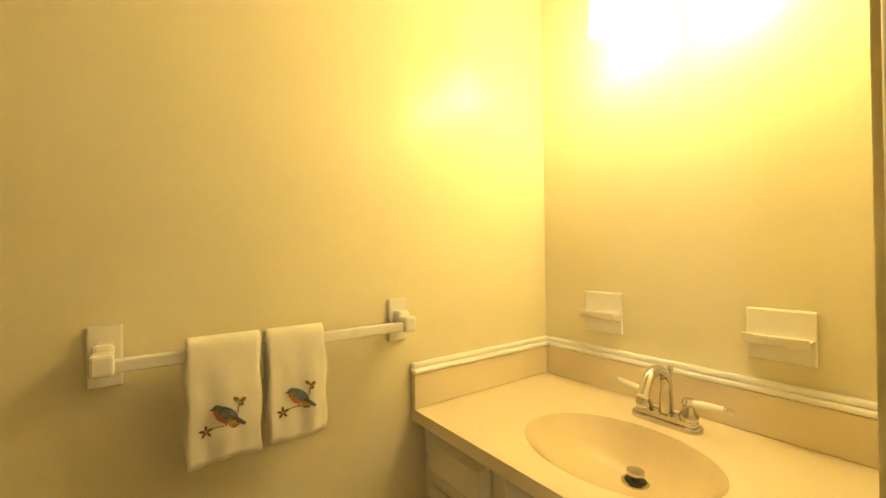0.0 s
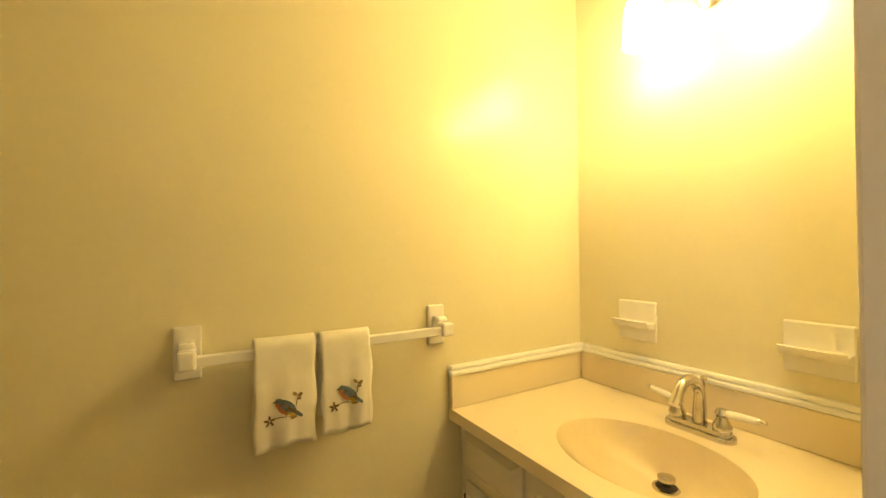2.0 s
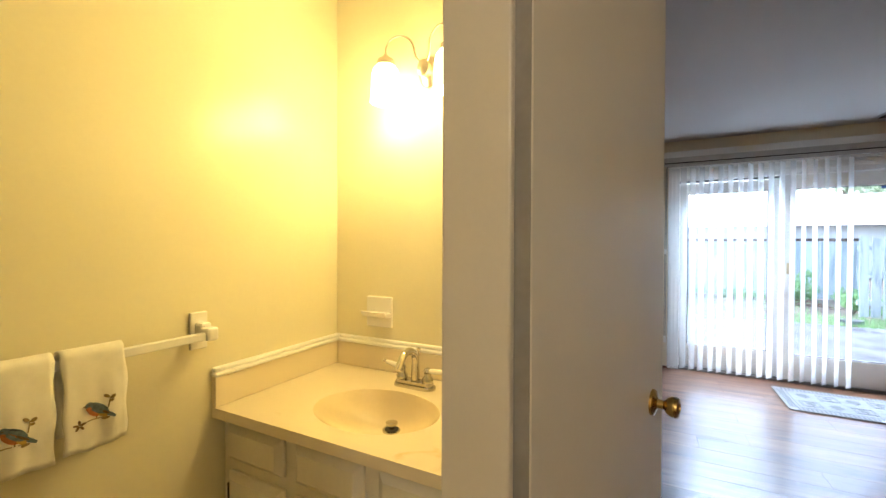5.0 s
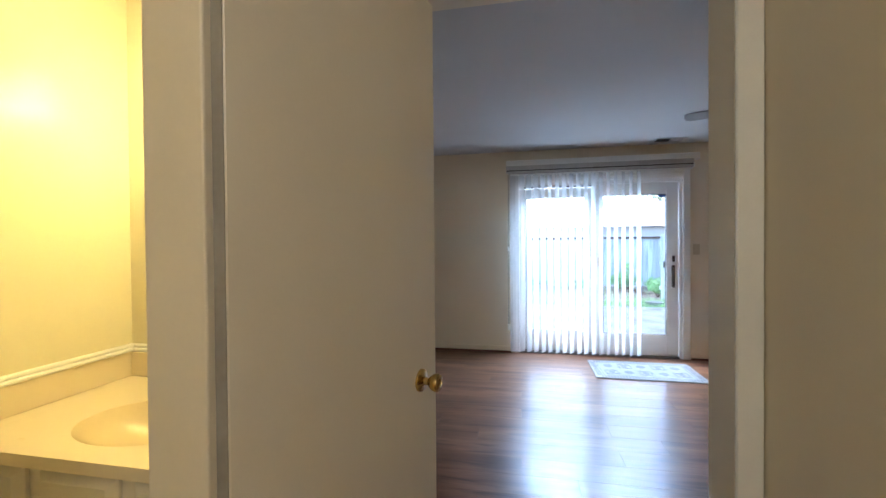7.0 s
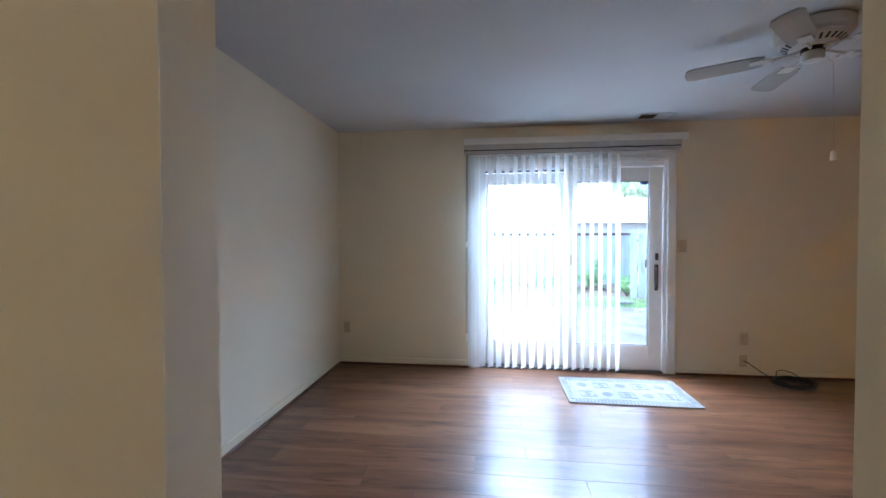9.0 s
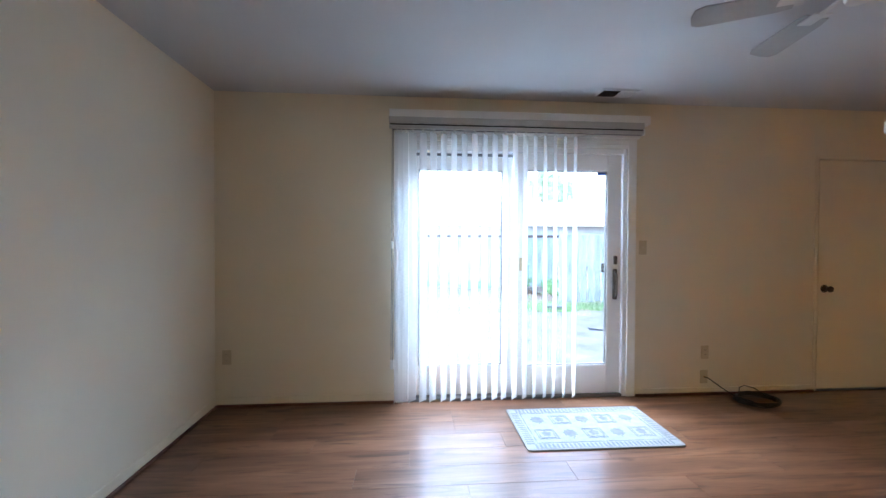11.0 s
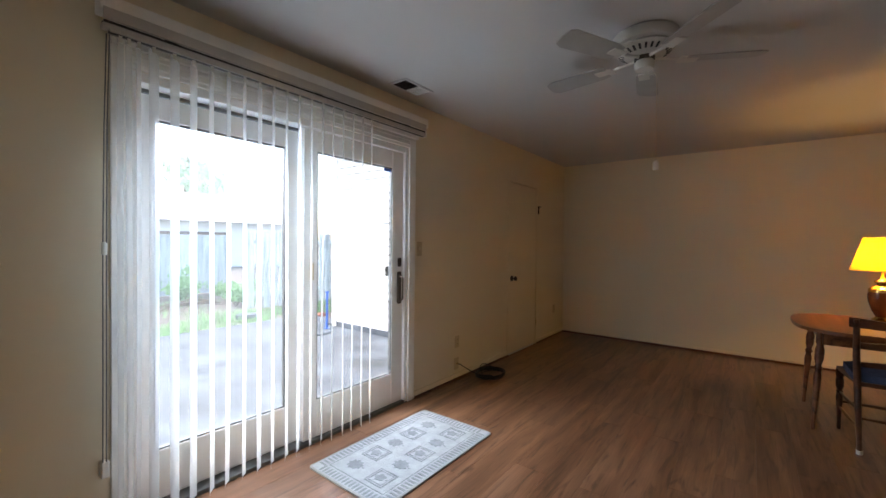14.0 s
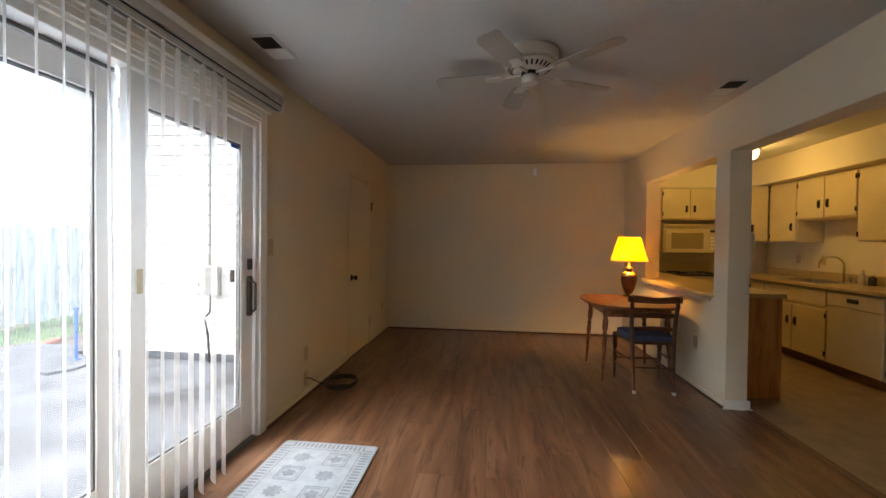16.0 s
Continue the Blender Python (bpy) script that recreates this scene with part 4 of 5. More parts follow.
def hinge_pair(parent, at, z0, z1):
    for z in (z0 + 0.08, z1 - 0.08):
        bm = bmesh.new()
        box(bm, at[0] - 0.007, at[1] - 0.007, z - 0.025, at[0] + 0.007, at[1] + 0.007, z + 0.025, 0.002)
        part("hinge", bm, BRONZE, parent)


def cabinet_east(label, y0, y1, x0, z0, z1, doors, group, pulls):
    """A cabinet whose doors face west, at x0."""
    c = thing("kitchen_cabinet", label, "cabinet", (0, 0, 0), group=group)
    box_part("body", (x0 + 0.018, y0, z0, 7.33, y1, z1), CABINET, c, 0.002)
    w = (y1 - y0) / doors
    for k in range(doors):
        a, b = y0 + w * k + 0.006, y0 + w * (k + 1) - 0.006
        d = box_part("door", (x0, a, z0 + 0.015, x0 + 0.017, b, z1 - 0.02), CABINET, c, 0.004)
        for yy, zz in pulls[k:k + 1]:
            handle(d, (x0 - 0.002, yy, zz), (-1, 0))
            hinge_pair(d, (x0 - 0.002, a + 0.006 if yy > (a + b) / 2 else b - 0.006), z0, z1)
    return c


def cabinet_south(label, x0, x1, y0, z0, z1, doors, group, pulls):
    """A cabinet whose doors face north, at y0."""
    c = thing("kitchen_cabinet", label, "cabinet", (0, 0, 0), group=group)
    box_part("body", (x0, -5.63, z0, x1, y0 - 0.018, z1), CABINET, c, 0.002)
    w = (x1 - x0) / doors
    for k in range(doors):
        a, b = x0 + w * k + 0.006, x0 + w * (k + 1) - 0.006
        d = box_part("door", (a, y0 - 0.017, z0 + 0.015, b, y0, z1 - 0.02), CABINET, c, 0.004)
        for xx, zz in pulls[k:k + 1]:
            handle(d, (xx, y0 + 0.002, zz), (0, 1))
            hinge_pair(d, (a + 0.006 if xx > (a + b) / 2 else b - 0.006, y0 + 0.002), z0, z1)
    return c


UP = "upper kitchen cabinets"
cabinet_east("narrow cream painted upper cabinet with dark pull", -4.00, -3.60, 7.0, 1.36, 2.13, 1, UP, [(-3.94, 1.56)])
cabinet_east("short cream upper cabinet above the microwave", -4.77, -4.005, 7.0, 1.675, 2.13, 2, UP, [(-4.45, 1.83), (-4.34, 1.83)])
cabinet_east("cream painted upper cabinet with dark hardware", -5.295, -4.775, 6.78, 1.36, 2.13, 1, UP, [(-5.09, 1.55)])
cabinet_south("cream corner upper cabinet with dark pull", 6.30, 6.775, -5.30, 1.36, 2.13, 1, UP, [(6.37, 1.55)])
cabinet_south("short cream upper cabinet above the sink", 5.465, 6.295, -5.30, 1.63, 2.13, 2, UP, [(5.83, 1.80), (5.95, 1.80)])
cabinet_south("cream painted upper cabinet beside the sink", 4.70, 5.46, -5.30, 1.36, 2.13, 1, UP, [(4.78, 1.56)])
LOW = "lower kitchen cabinets"
cabinet_south("cream painted sink base cabinet with dark pulls", 5.455, 6.415, -5.03, 0.10, 0.66, 2, LOW, [(5.875, 0.45), (5.995, 0.45)])
cabinet_south("cream painted corner base cabinet beside the sink", 6.42, 6.70, -5.03, 0.10, 0.85, 1, LOW, [(6.48, 0.68)])
apron = thing("sink_apron", "cream false drawer front below the sink counter", "drawer front", (0, 0, 0))
box_part("panel", (5.465, -5.047, 0.675, 6.405, -5.03, 0.845), CABINET, apron, 0.004)
box_part("backing", (5.455, -5.60, 0.66, 6.415, -5.05, 0.852), CABINET, apron, 0.001)
cabinet_south("cream painted base cabinet beside the dishwasher", 4.62, 4.805, -5.03, 0.10, 0.85, 1, LOW, [(4.70, 0.70)])
cabinet_east("cream painted base cabinet beside the range", -5.0, -4.83, 6.72, 0.10, 0.85, 1, LOW, [(-4.87, 0.68)])
slab("toe_kick", (4.62, -5.12, 0, 6.70, -5.10, 0.10), SHOE, "dark recessed toe kick", "toe kick")

dish = thing("dishwasher", "almond dishwasher under the kitchen counter", "dishwasher", (0, 0, 0))
box_part("tub", (4.815, -5.60, 0.10, 5.445, -5.045, 0.85), CABINET, dish, 0.001)
box_part("door_panel", (4.825, -5.044, 0.11, 5.435, -5.022, 0.70), APPLIANCE, dish, 0.005)
box_part("control_panel", (4.825, -5.044, 0.705, 5.435, -5.018, 0.845), APPLIANCE, dish, 0.005)
box_part("latch", (5.07, -5.018, 0.76, 5.19, -5.006, 0.80), BLACK, dish, 0.003)

ct = thing("sink_counter", "tan laminate kitchen counter with a shadow strip under its edge", "counter", (0, 0, 0))
bm = bmesh.new()
box(bm, 4.60, -5.63, 0.865, 5.720, -5.0, 0.90, 0.003)
box(bm, 6.320, -5.63, 0.865, 7.33, -5.0, 0.90, 0.003)
box(bm, 5.720, -5.12, 0.865, 6.320, -5.0, 0.90, 0.003)
box(bm, 5.720, -5.63, 0.865, 6.320, -5.52, 0.90, 0.003)
box(bm, 6.68, -5.0, 0.865, 7.33, -4.815, 0.90, 0.003)
part("top", bm, COUNTER, ct)
# dark strip standing in for the shadow below the counter's front edge
box_part("edge_strip", (4.60, -5.004, 0.858, 6.68, -4.998, 0.866), BRONZE, ct, 0)
box_part("backsplash", (4.60, -5.63, 0.90, 7.31, -5.612, 1.0), COUNTER, ct, 0.003)
sink = thing("kitchen_sink", "steel kitchen sink with gooseneck faucet", "sink", (0, 0, 0))
bm = bmesh.new()
box(bm, 5.700, -5.54, 0.9, 6.340, -5.52, 0.908, 0.002)
box(bm, 5.700, -5.12, 0.9, 6.340, -5.10, 0.908, 0.002)
box(bm, 5.700, -5.52, 0.9, 5.720, -5.12, 0.908, 0.002)
box(bm, 6.320, -5.52, 0.9, 6.340, -5.12, 0.908, 0.002)
part("rim", bm, STEEL, sink)
bm = bmesh.new()
for c in ((5.720, -5.52, 0.72, 6.320, -5.12, 0.725), (5.720, -5.52, 0.725, 5.725, -5.12, 0.9), (6.315, -5.52, 0.725, 6.320, -5.12, 0.9),
          (5.725, -5.52, 0.725, 6.315, -5.515, 0.9), (5.725, -5.125, 0.725, 6.315, -5.12, 0.9)):
    box(bm, *c)
part("bowl", bm, STEEL, sink)
bm = bmesh.new()
tube(bm, [(5.920, -5.56, 0.90), (5.920, -5.56, 1.10)] + [Vector(p) for p in arc((6.020, -5.50, 1.10), (-1, -0.5, 0), (0, 0, 1), 0.105, 0.09, 10, 180)] + [(6.125, -5.447, 1.05)], 0.010, 10)
part("gooseneck", bm, CHROME, sink, "", True)
for x in (5.800, 5.860):
    bm = bmesh.new()
    lathe(bm, [(0.0, 0.90), (0.022, 0.90), (0.020, 0.92), (0.012, 0.95), (0.018, 0.965), (0.0, 0.975)], (x, -5.57, 0), 14)
    part("tap", bm, CHROME, sink, "", True)
for k, (x, y, h, r, m, lab) in enumerate(((5.620, -5.50, 0.16, 0.030, ALMOND, "cream plastic soap bottle beside the sink"), (5.550, -5.54, 0.12, 0.035, BRONZE, "dark jar on the kitchen counter"),
                                          (5.670, -5.56, 0.10, 0.028, PLASTIC_WHITE, "white plastic bottle beside the sink"))):
    t = thing("bottle", lab, "bottle", (x, y, 0.90))
    bm = bmesh.new()
    lathe(bm, [(0.0, 0.0), (r, 0.0), (r * 1.02, h * 0.65), (r * 0.5, h * 0.80), (r * 0.4, h * 0.86)], seg=16)
    part("bottle_body", bm, m, t, "", True)
    bm = bmesh.new()
    lathe(bm, [(0.0, h * 0.85), (r * 0.5, h * 0.85), (r * 0.5, h), (0.0, h)], seg=14)
    part("cap", bm, PLASTIC_WHITE, t, "", True)

rg = thing("range", "almond electric range with black coil burners", "range", (0, 0, 0))
box_part("body", (6.70, -4.805, 0.02, 7.31, -4.045, 0.885), APPLIANCE, rg, 0.004)
box_part("oven_door", (6.675, -4.795, 0.22, 6.699, -4.055, 0.80), APPLIANCE, rg, 0.006)
box_part("cooktop", (6.68, -4.808, 0.886, 7.31, -4.042, 0.902), BLACK, rg, 0.003)
box_part("back_panel", (7.26, -4.808, 0.903, 7.328, -4.042, 1.05), APPLIANCE, rg, 0.006)
for x, y, r in ((6.84, -4.22, 0.085), (6.84, -4.62, 0.10), (7.12, -4.22, 0.10), (7.12, -4.62, 0.085)):
    bm = bmesh.new()
    tube(bm, [(x + (0.02 + (r - 0.02) * k / 60) * math.cos(k * 0.42), y + (0.02 + (r - 0.02) * k / 60) * math.sin(k * 0.42), 0.914) for k in range(61)], 0.006, 6)
    part("burner_coil", bm, BLACK, rg, "black coil burner", True)
    bm = bmesh.new()
    lathe(bm, [(0.0, 0.903), (r + 0.02, 0.903), (r + 0.022, 0.908), (r + 0.008, 0.908), (0.0, 0.905)], (x, y, 0), 24)
    part("drip_pan", bm, STEEL, rg, "", True)
mw = thing("microwave", "almond over-range microwave below the short cabinet", "microwave", (0, 0, 0))
box_part("case", (6.945, -4.765, 1.195, 7.33, -4.015, 1.605), APPLIANCE, mw, 0.006)
box_part("door", (6.925, -4.60, 1.20, 6.943, -4.03, 1.535), APPLIANCE, mw, 0.006)
box_part("window", (6.921, -4.54, 1.255, 6.9235, -4.11, 1.485), material("tan_microwave_window", (0.32, 0.24, 0.13), 0.25, bump=0), mw, 0.001, "tan microwave door window")
box_part("control_panel", (6.928, -4.755, 1.20, 6.943, -4.605, 1.535), APPLIANCE, mw, 0.004)
box_part("display", (6.9245, -4.74, 1.49, 6.927, -4.63, 1.52), BLACK, mw, 0)
for j in range(4):
    for k in range(3):
        box_part("button", (6.9255, -4.74 + 0.038 * k, 1.25 + 0.05 * j, 6.927, -4.712 + 0.038 * k, 1.278 + 0.05 * j), PLASTIC_WHITE, mw, 0)
for k in range(6):
    box_part("grille_slat", (6.935, -4.755, 1.542 + 0.0105 * k, 6.944, -4.025, 1.546 + 0.0105 * k), CABINET, mw, 0)

pen = thing("peninsula_base", "cream kitchen peninsula cabinet with an orange oak end panel", "cabinet", (0, 0, 0))
box_part("end_panel", (4.535, -4.0, 0.0, 4.553, -3.584, 0.862), OAK, pen, 0.002, "orange oak end panel")
box_part("body", (4.555, -3.98, 0.10, 6.60, -3.585, 0.862), CABINET, pen, 0.002)
box_part("plinth", (4.56, -3.93, 0.0, 6.60, -3.585, 0.10), BLACK, pen, 0)
bar = thing("bar_counter", "tan laminate bar counter through the pass-through", "counter", (0, 0, 0))
bm = bmesh.new()
plate(bm, [(4.465, -3.57), (4.465, -3.375), (4.475, -3.352), (4.50, -3.340), (5.90, -3.340), (5.955, -3.36), (5.965, -3.41), (5.965, -3.57)], 0.866, 0.903, 0.004)
plate(bm, [(4.50, -3.584), (4.50, -4.00), (4.53, -4.03), (7.33, -4.03), (7.33, -3.584)], 0.866, 0.903, 0.004)
box(bm, 4.51, -3.590, 0.868, 5.96, -3.565, 0.9025)
part("top", bm, COUNTER, bar)
bm = bmesh.new()
box(bm, 4.48, -3.40, 0.835, 5.94, -3.385, 0.866, 0.002)
part("cleat", bm, TRIM, bar)

kl = thing("kitchen_ceiling_light", "lit round glass ceiling light with a dark rim", "ceiling light", (5.85, -4.44, H))
bm = bmesh.new()
lathe(bm, [(0.0, 0.0), (0.135, 0.0), (0.140, -0.05), (0.128, -0.055), (0.0, -0.055)], seg=32)
part("rim", bm, BRONZE, kl, "dark bronze rim", True)
bm = bmesh.new()
lathe(bm, [(0.126, -0.056), (0.130, -0.10), (0.110, -0.150), (0.0, -0.165)], seg=32)
g = part("glass_bowl", bm, KITCHEN_GLOW, kl, "glowing frosted glass bowl", True)
g.visible_shadow = False
ph = thing("wall_phone", "white wall mounted box on the wall end by the kitchen", "phone", (4.308, -3.57, 1.335))
box_part("case", (-0.040, -0.030, -0.075, 0.040, 0.0, 0.075), PLASTIC_WHITE, ph, 0.006)
box_part("handset", (-0.034, -0.048, -0.062, 0.006, -0.031, 0.062), PLASTIC_WHITE, ph, 0.008)

# ---- bathroom ----
van = thing("vanity_cabinet", "white painted bathroom vanity with raised panel fronts", "vanity", (0, 0, 0))
box_part("carcass", (0.006, -4.205, 0.09, 0.900, -3.684, 0.700), VANITY, van, 0.002)
box_part("front_frame", (0.006, -4.205, 0.700, 0.900, -4.188, 0.797), VANITY, van, 0)
box_part("side_frame", (0.006, -4.188, 0.700, 0.022, -3.684, 0.797), VANITY, van, 0)
box_part("side_frame", (0.884, -4.188, 0.700, 0.900, -3.684, 0.797), VANITY, van, 0)
box_part("plinth", (0.006, -4.15, 0.0, 0.900, -3.684, 0.09), VANITY, van, 0)


def panel_front(name, x0, x1, z0, z1):
    bm = bmesh.new()
    box(bm, x0, -4.218, z0, x1, -4.206, z1, 0.002)
    base = [bm.verts.new((x, -4.218, z)) for x, z in ((x0 + 0.002, z0 + 0.002), (x1 - 0.002, z0 + 0.002), (x1 - 0.002, z1 - 0.002), (x0 + 0.002, z1 - 0.002))]
    face = [bm.verts.new((x, -4.232, z)) for x, z in ((x0 + 0.022, z0 + 0.020), (x1 - 0.022, z0 + 0.020), (x1 - 0.022, z1 - 0.020), (x0 + 0.022, z1 - 0.020))]
    bm.faces.new(face)
    for k in range(4):
        bm.faces.new((base[k], base[(k + 1) % 4], face[(k + 1) % 4], face[k]))
    return part(name, bm, VANITY, van)


for x0, x1 in ((0.045, 0.285), (0.333, 0.572), (0.620, 0.860)):
    panel_front("drawer_front", x0, x1, 0.665, 0.778)
    d = panel_front("door", x0, x1, 0.115, 0.630)
    bm = bmesh.new()
    box(bm, x0 - 0.004, -4.222, 0.54, x0 + 0.004, -4.212, 0.59, 0.001)
    part("hinge", bm, BRONZE, d)

top = thing("washbasin", "cream cultured marble vanity top with oval basin", "washbasin", (0, 0, 0))
bm = bmesh.new()
SX, SY, SA, SB = 0.466, -4.022, 0.209, 0.158
rim = [(SX + SA * math.cos(2 * math.pi * k / 64), SY + SB * math.sin(2 * math.pi * k / 64)) for k in range(64)]
x0, y0, x1, y1 = 0.006, -4.248, 0.901, -3.684


def to_edge(k):
    a = 2 * math.pi * k / 64
    c, s = math.cos(a), math.sin(a)
    tx = ((x1 if c > 0 else x0) - SX) / c if abs(c) > 1e-6 else 1e9
    ty = ((y1 if s > 0 else y0) - SY) / s if abs(s) > 1e-6 else 1e9
    t = min(tx, ty)
    return SX + t * c, SY + t * s


inner = [bm.verts.new((x, y, 0.830)) for x, y in rim]
outer = [bm.verts.new((*to_edge(k), 0.830)) for k in range(64)]
low = [bm.verts.new((*to_edge(k), 0.798)) for k in range(64)]
for k in range(64):
    j = (k + 1) % 64
    bm.faces.new((inner[k], inner[j], outer[j], outer[k]))
    bm.faces.new((outer[k], outer[j], low[j], low[k]))
for cx, cy in ((x0, y0), (x1, y0), (x0, y1), (x1, y1)):
    k = min(range(64), key=lambda q: (outer[q].co.x - cx) ** 2 + (outer[q].co.y - cy) ** 2)
    outer[k].co.x, outer[k].co.y, low[k].co.x, low[k].co.y = cx, cy, cx, cy
part("counter", bm, MARBLE, top, "", True)
bm = bmesh.new()
prev, DX, DY = [bm.verts.new((x, y, 0.830)) for x, y in rim], 0.470, -3.945
for k in range(15):
    f = (0.985, 0.968, 0.945, 0.915, 0.88, 0.84, 0.79, 0.73, 0.66, 0.58, 0.49, 0.39, 0.29, 0.20, 0.12)[k]
    z = 0.830 - 0.100 * (1 - f ** 2.3) * min(1.0, 0.80 + 0.04 * k)
    w = 1 - f
    ring = [bm.verts.new((SX + SA * f * math.cos(2 * math.pi * k / 64) + w * (DX - SX), SY + SB * f * math.sin(2 * math.pi * k / 64) + w * (DY - SY), z)) for k in range(64)]
    for k in range(64):
        bm.faces.new((prev[k], prev[(k + 1) % 64], ring[(k + 1) % 64], ring[k]))
    prev = ring
bm.faces.new(prev)
part("basin", bm, BOWL, top, "oval basin in a darker tan than the counter", True)
bm = bmesh.new()
box(bm, 0.026, -3.704, 0.8305, 0.901, -3.684, 0.925, 0.002)
part("back_splash", bm, MARBLE, top)
bm = bmesh.new()
box(bm, 0.006, -4.248, 0.8305, 0.025, -3.684, 0.925, 0.002)
part("side_splash", bm, MARBLE, top)
trim = thing("splash_moulding", "cream painted moulding capping the marble splash", "moulding", (0, 0, 0))
bm = bmesh.new()
box(bm, 0.034, -3.706, 0.926, 0.901, -3.682, 0.940, 0.004)
box(bm, 0.034, -3.701, 0.940, 0.901, -3.682, 0.955, 0.005, 2)
part("rear_moulding", bm, TRIM, trim)
bm = bmesh.new()
box(bm, 0.006, -4.252, 0.926, 0.032, -3.682, 0.940, 0.004)
box(bm, 0.006, -4.250, 0.940, 0.026, -3.682, 0.955, 0.005, 2)
part("side_moulding", bm, TRIM, trim)
dr = thing("drain_stopper", "chrome pop-up drain stopper in the basin", "drain", (DX, DY + 0.004, 0.7285))
bm = bmesh.new()
lathe(bm, [(0.0, 0.001), (0.031, 0.001), (0.030, 0.006), (0.024, 0.007), (0.0, 0.007)], seg=28)
part("flange", bm, CHROME, dr, "", True)
bm = bmesh.new()
lathe(bm, [(0.0, 0.0072), (0.0235, 0.0072), (0.0230, 0.0082), (0.0, 0.0082)], seg=24)
part("drain_gap", bm, BLACK, dr, "", True)
bm = bmesh.new()
lathe(bm, [(0.0, 0.008), (0.009, 0.008), (0.010, 0.018), (0.019, 0.022), (0.019, 0.029), (0.0, 0.031)], seg=24)
part("stopper", bm, CHROME, dr, "", True)

fau = thing("faucet", "chrome two handle faucet with white ceramic levers", "faucet", (0.472, -3.800, 0.830), 0)
bm = bmesh.new()
plate(bm, rounded(-0.082, -0.028, 0.082, 0.028, 0.027, 6), 0.0, 0.012, 0.004)
plate(bm, rounded(-0.074, -0.021, 0.074, 0.021, 0.020, 6), 0.012, 0.024, 0.005)
part("base_plate", bm, CHROME, fau, "", True)
bm = bmesh.new()
tube(bm, [(0, 0.004, 0.020), (0, 0.004, 0.060)] + [Vector(p) for p in arc((0, -0.046, 0.085), (0, 1, 0), (0, 0, 1), 0.052, 0.052, 0, 150, 16)] + [(0, -0.108, 0.088)],
     [0.017, 0.015] + [0.0135 - 0.0015 * k / 16 for k in range(17)] + [0.014], 16)
part("spout", bm, CHROME, fau, "", True)
bm = bmesh.new()
tube(bm, [(0.0, 0.026, 0.02), (0.0, 0.026, 0.125)], 0.003, 8)
lathe(bm, [(0.0, 0.122), (0.007, 0.124), (0.008, 0.132), (0.0, 0.136)], (0, 0.026, 0), 12)
part("lift_rod", bm, CHROME, fau, "", True)
for s, a in ((-1, 172), (1, -6)):
    bm = bmesh.new()
    lathe(bm, [(0.0, 0.020), (0.019, 0.022), (0.021, 0.034), (0.013, 0.048), (0.012, 0.056), (0.016, 0.062), (0.010, 0.074), (0.0, 0.077)], (s * 0.053, 0, 0), 22)
    v = part("valve", bm, CHROME, fau, "", True)
    d = Vector((math.cos(radians(a)), math.sin(radians(a)), 0.10))
    p = Vector((s * 0.053, 0, 0.064))
    bm = bmesh.new()
    tube(bm, [p + d * 0.012, p + d * 0.030, p + d * 0.074, p + d * 0.078], [0.008, 0.0095, 0.0075, 0.006], 14)
    part("lever", bm, CERAMIC, v, "white ceramic lever", True)
    bm = bmesh.new()
    tube(bm, [p + d * 0.077, p + d * 0.083, p + d * 0.090, p + d * 0.094], [0.007, 0.005, 0.006, 0.003], 12)
    part("lever_tip", bm, CHROME, v, "chrome lever tip", True)


def soap_dish(name, label, x, z, w, h):
    t = thing(name, label, "soap dish", (x, -3.681, z))
    bm = bmesh.new()
    box(bm, -w / 2, -0.012, -h / 2, w / 2, 0.0, h / 2, 0.004, 2)
    part("back_plate", bm, CERAMIC, t)
    bm = bmesh.new()
    n = 14
    rings = []
    for k in range(n + 1):
        u = -1 + 2 * k / n
        reach = 0.066 * (1 - 0.16 * u * u)
        rings.append([bm.verts.new((u * w * 0.47, -yy * reach / 0.066, zz)) for yy, zz in ((0.008, -0.020), (0.050, -0.016), (0.064, -0.002), (0.066, 0.006), (0.061, 0.007), (0.052, -0.003), (0.008, -0.001))])
    for a, b in zip(rings, rings[1:]):
        for k in range(7):
            bm.faces.new((a[k], a[(k + 1) % 7], b[(k + 1) % 7], b[k]))
    bm.faces.new(list(reversed(rings[0])))
    bm.faces.new(rings[-1])
    part("shelf", bm, CERAMIC, t, "", True)
    return t


soap_dish("toothbrush_holder", "white ceramic tumbler shelf set in the wall", 0.236, 1.064, 0.125, 0.124)
soap_dish("soap_dish", "white ceramic soap dish set in the wall", 0.670, 1.060, 0.125, 0.118)

tb = thing("towel_bar", "white ceramic and wood towel bar on the wall", "towel bar", (0.004, -4.58, 1.078))
for y in (-0.312, 0.288):
    bm = bmesh.new()
    box(bm, 0.0, y - 0.026, -0.055, 0.012, y + 0.026, 0.057, 0.004, 2)
    box(bm, 0.010, y - 0.016, -0.022, 0.050, y + 0.016, 0.028, 0.008, 2)
    box(bm, 0.040, y - 0.017, -0.022, 0.080, y + 0.017, 0.016, 0.006, 2)
    part("bracket", bm, CERAMIC, tb)
bm = bmesh.new()
box(bm, 0.051, -0.300, -0.019, 0.070, 0.276, 0.003, 0.002)
part("bar", bm, PLASTIC_WHITE, tb)


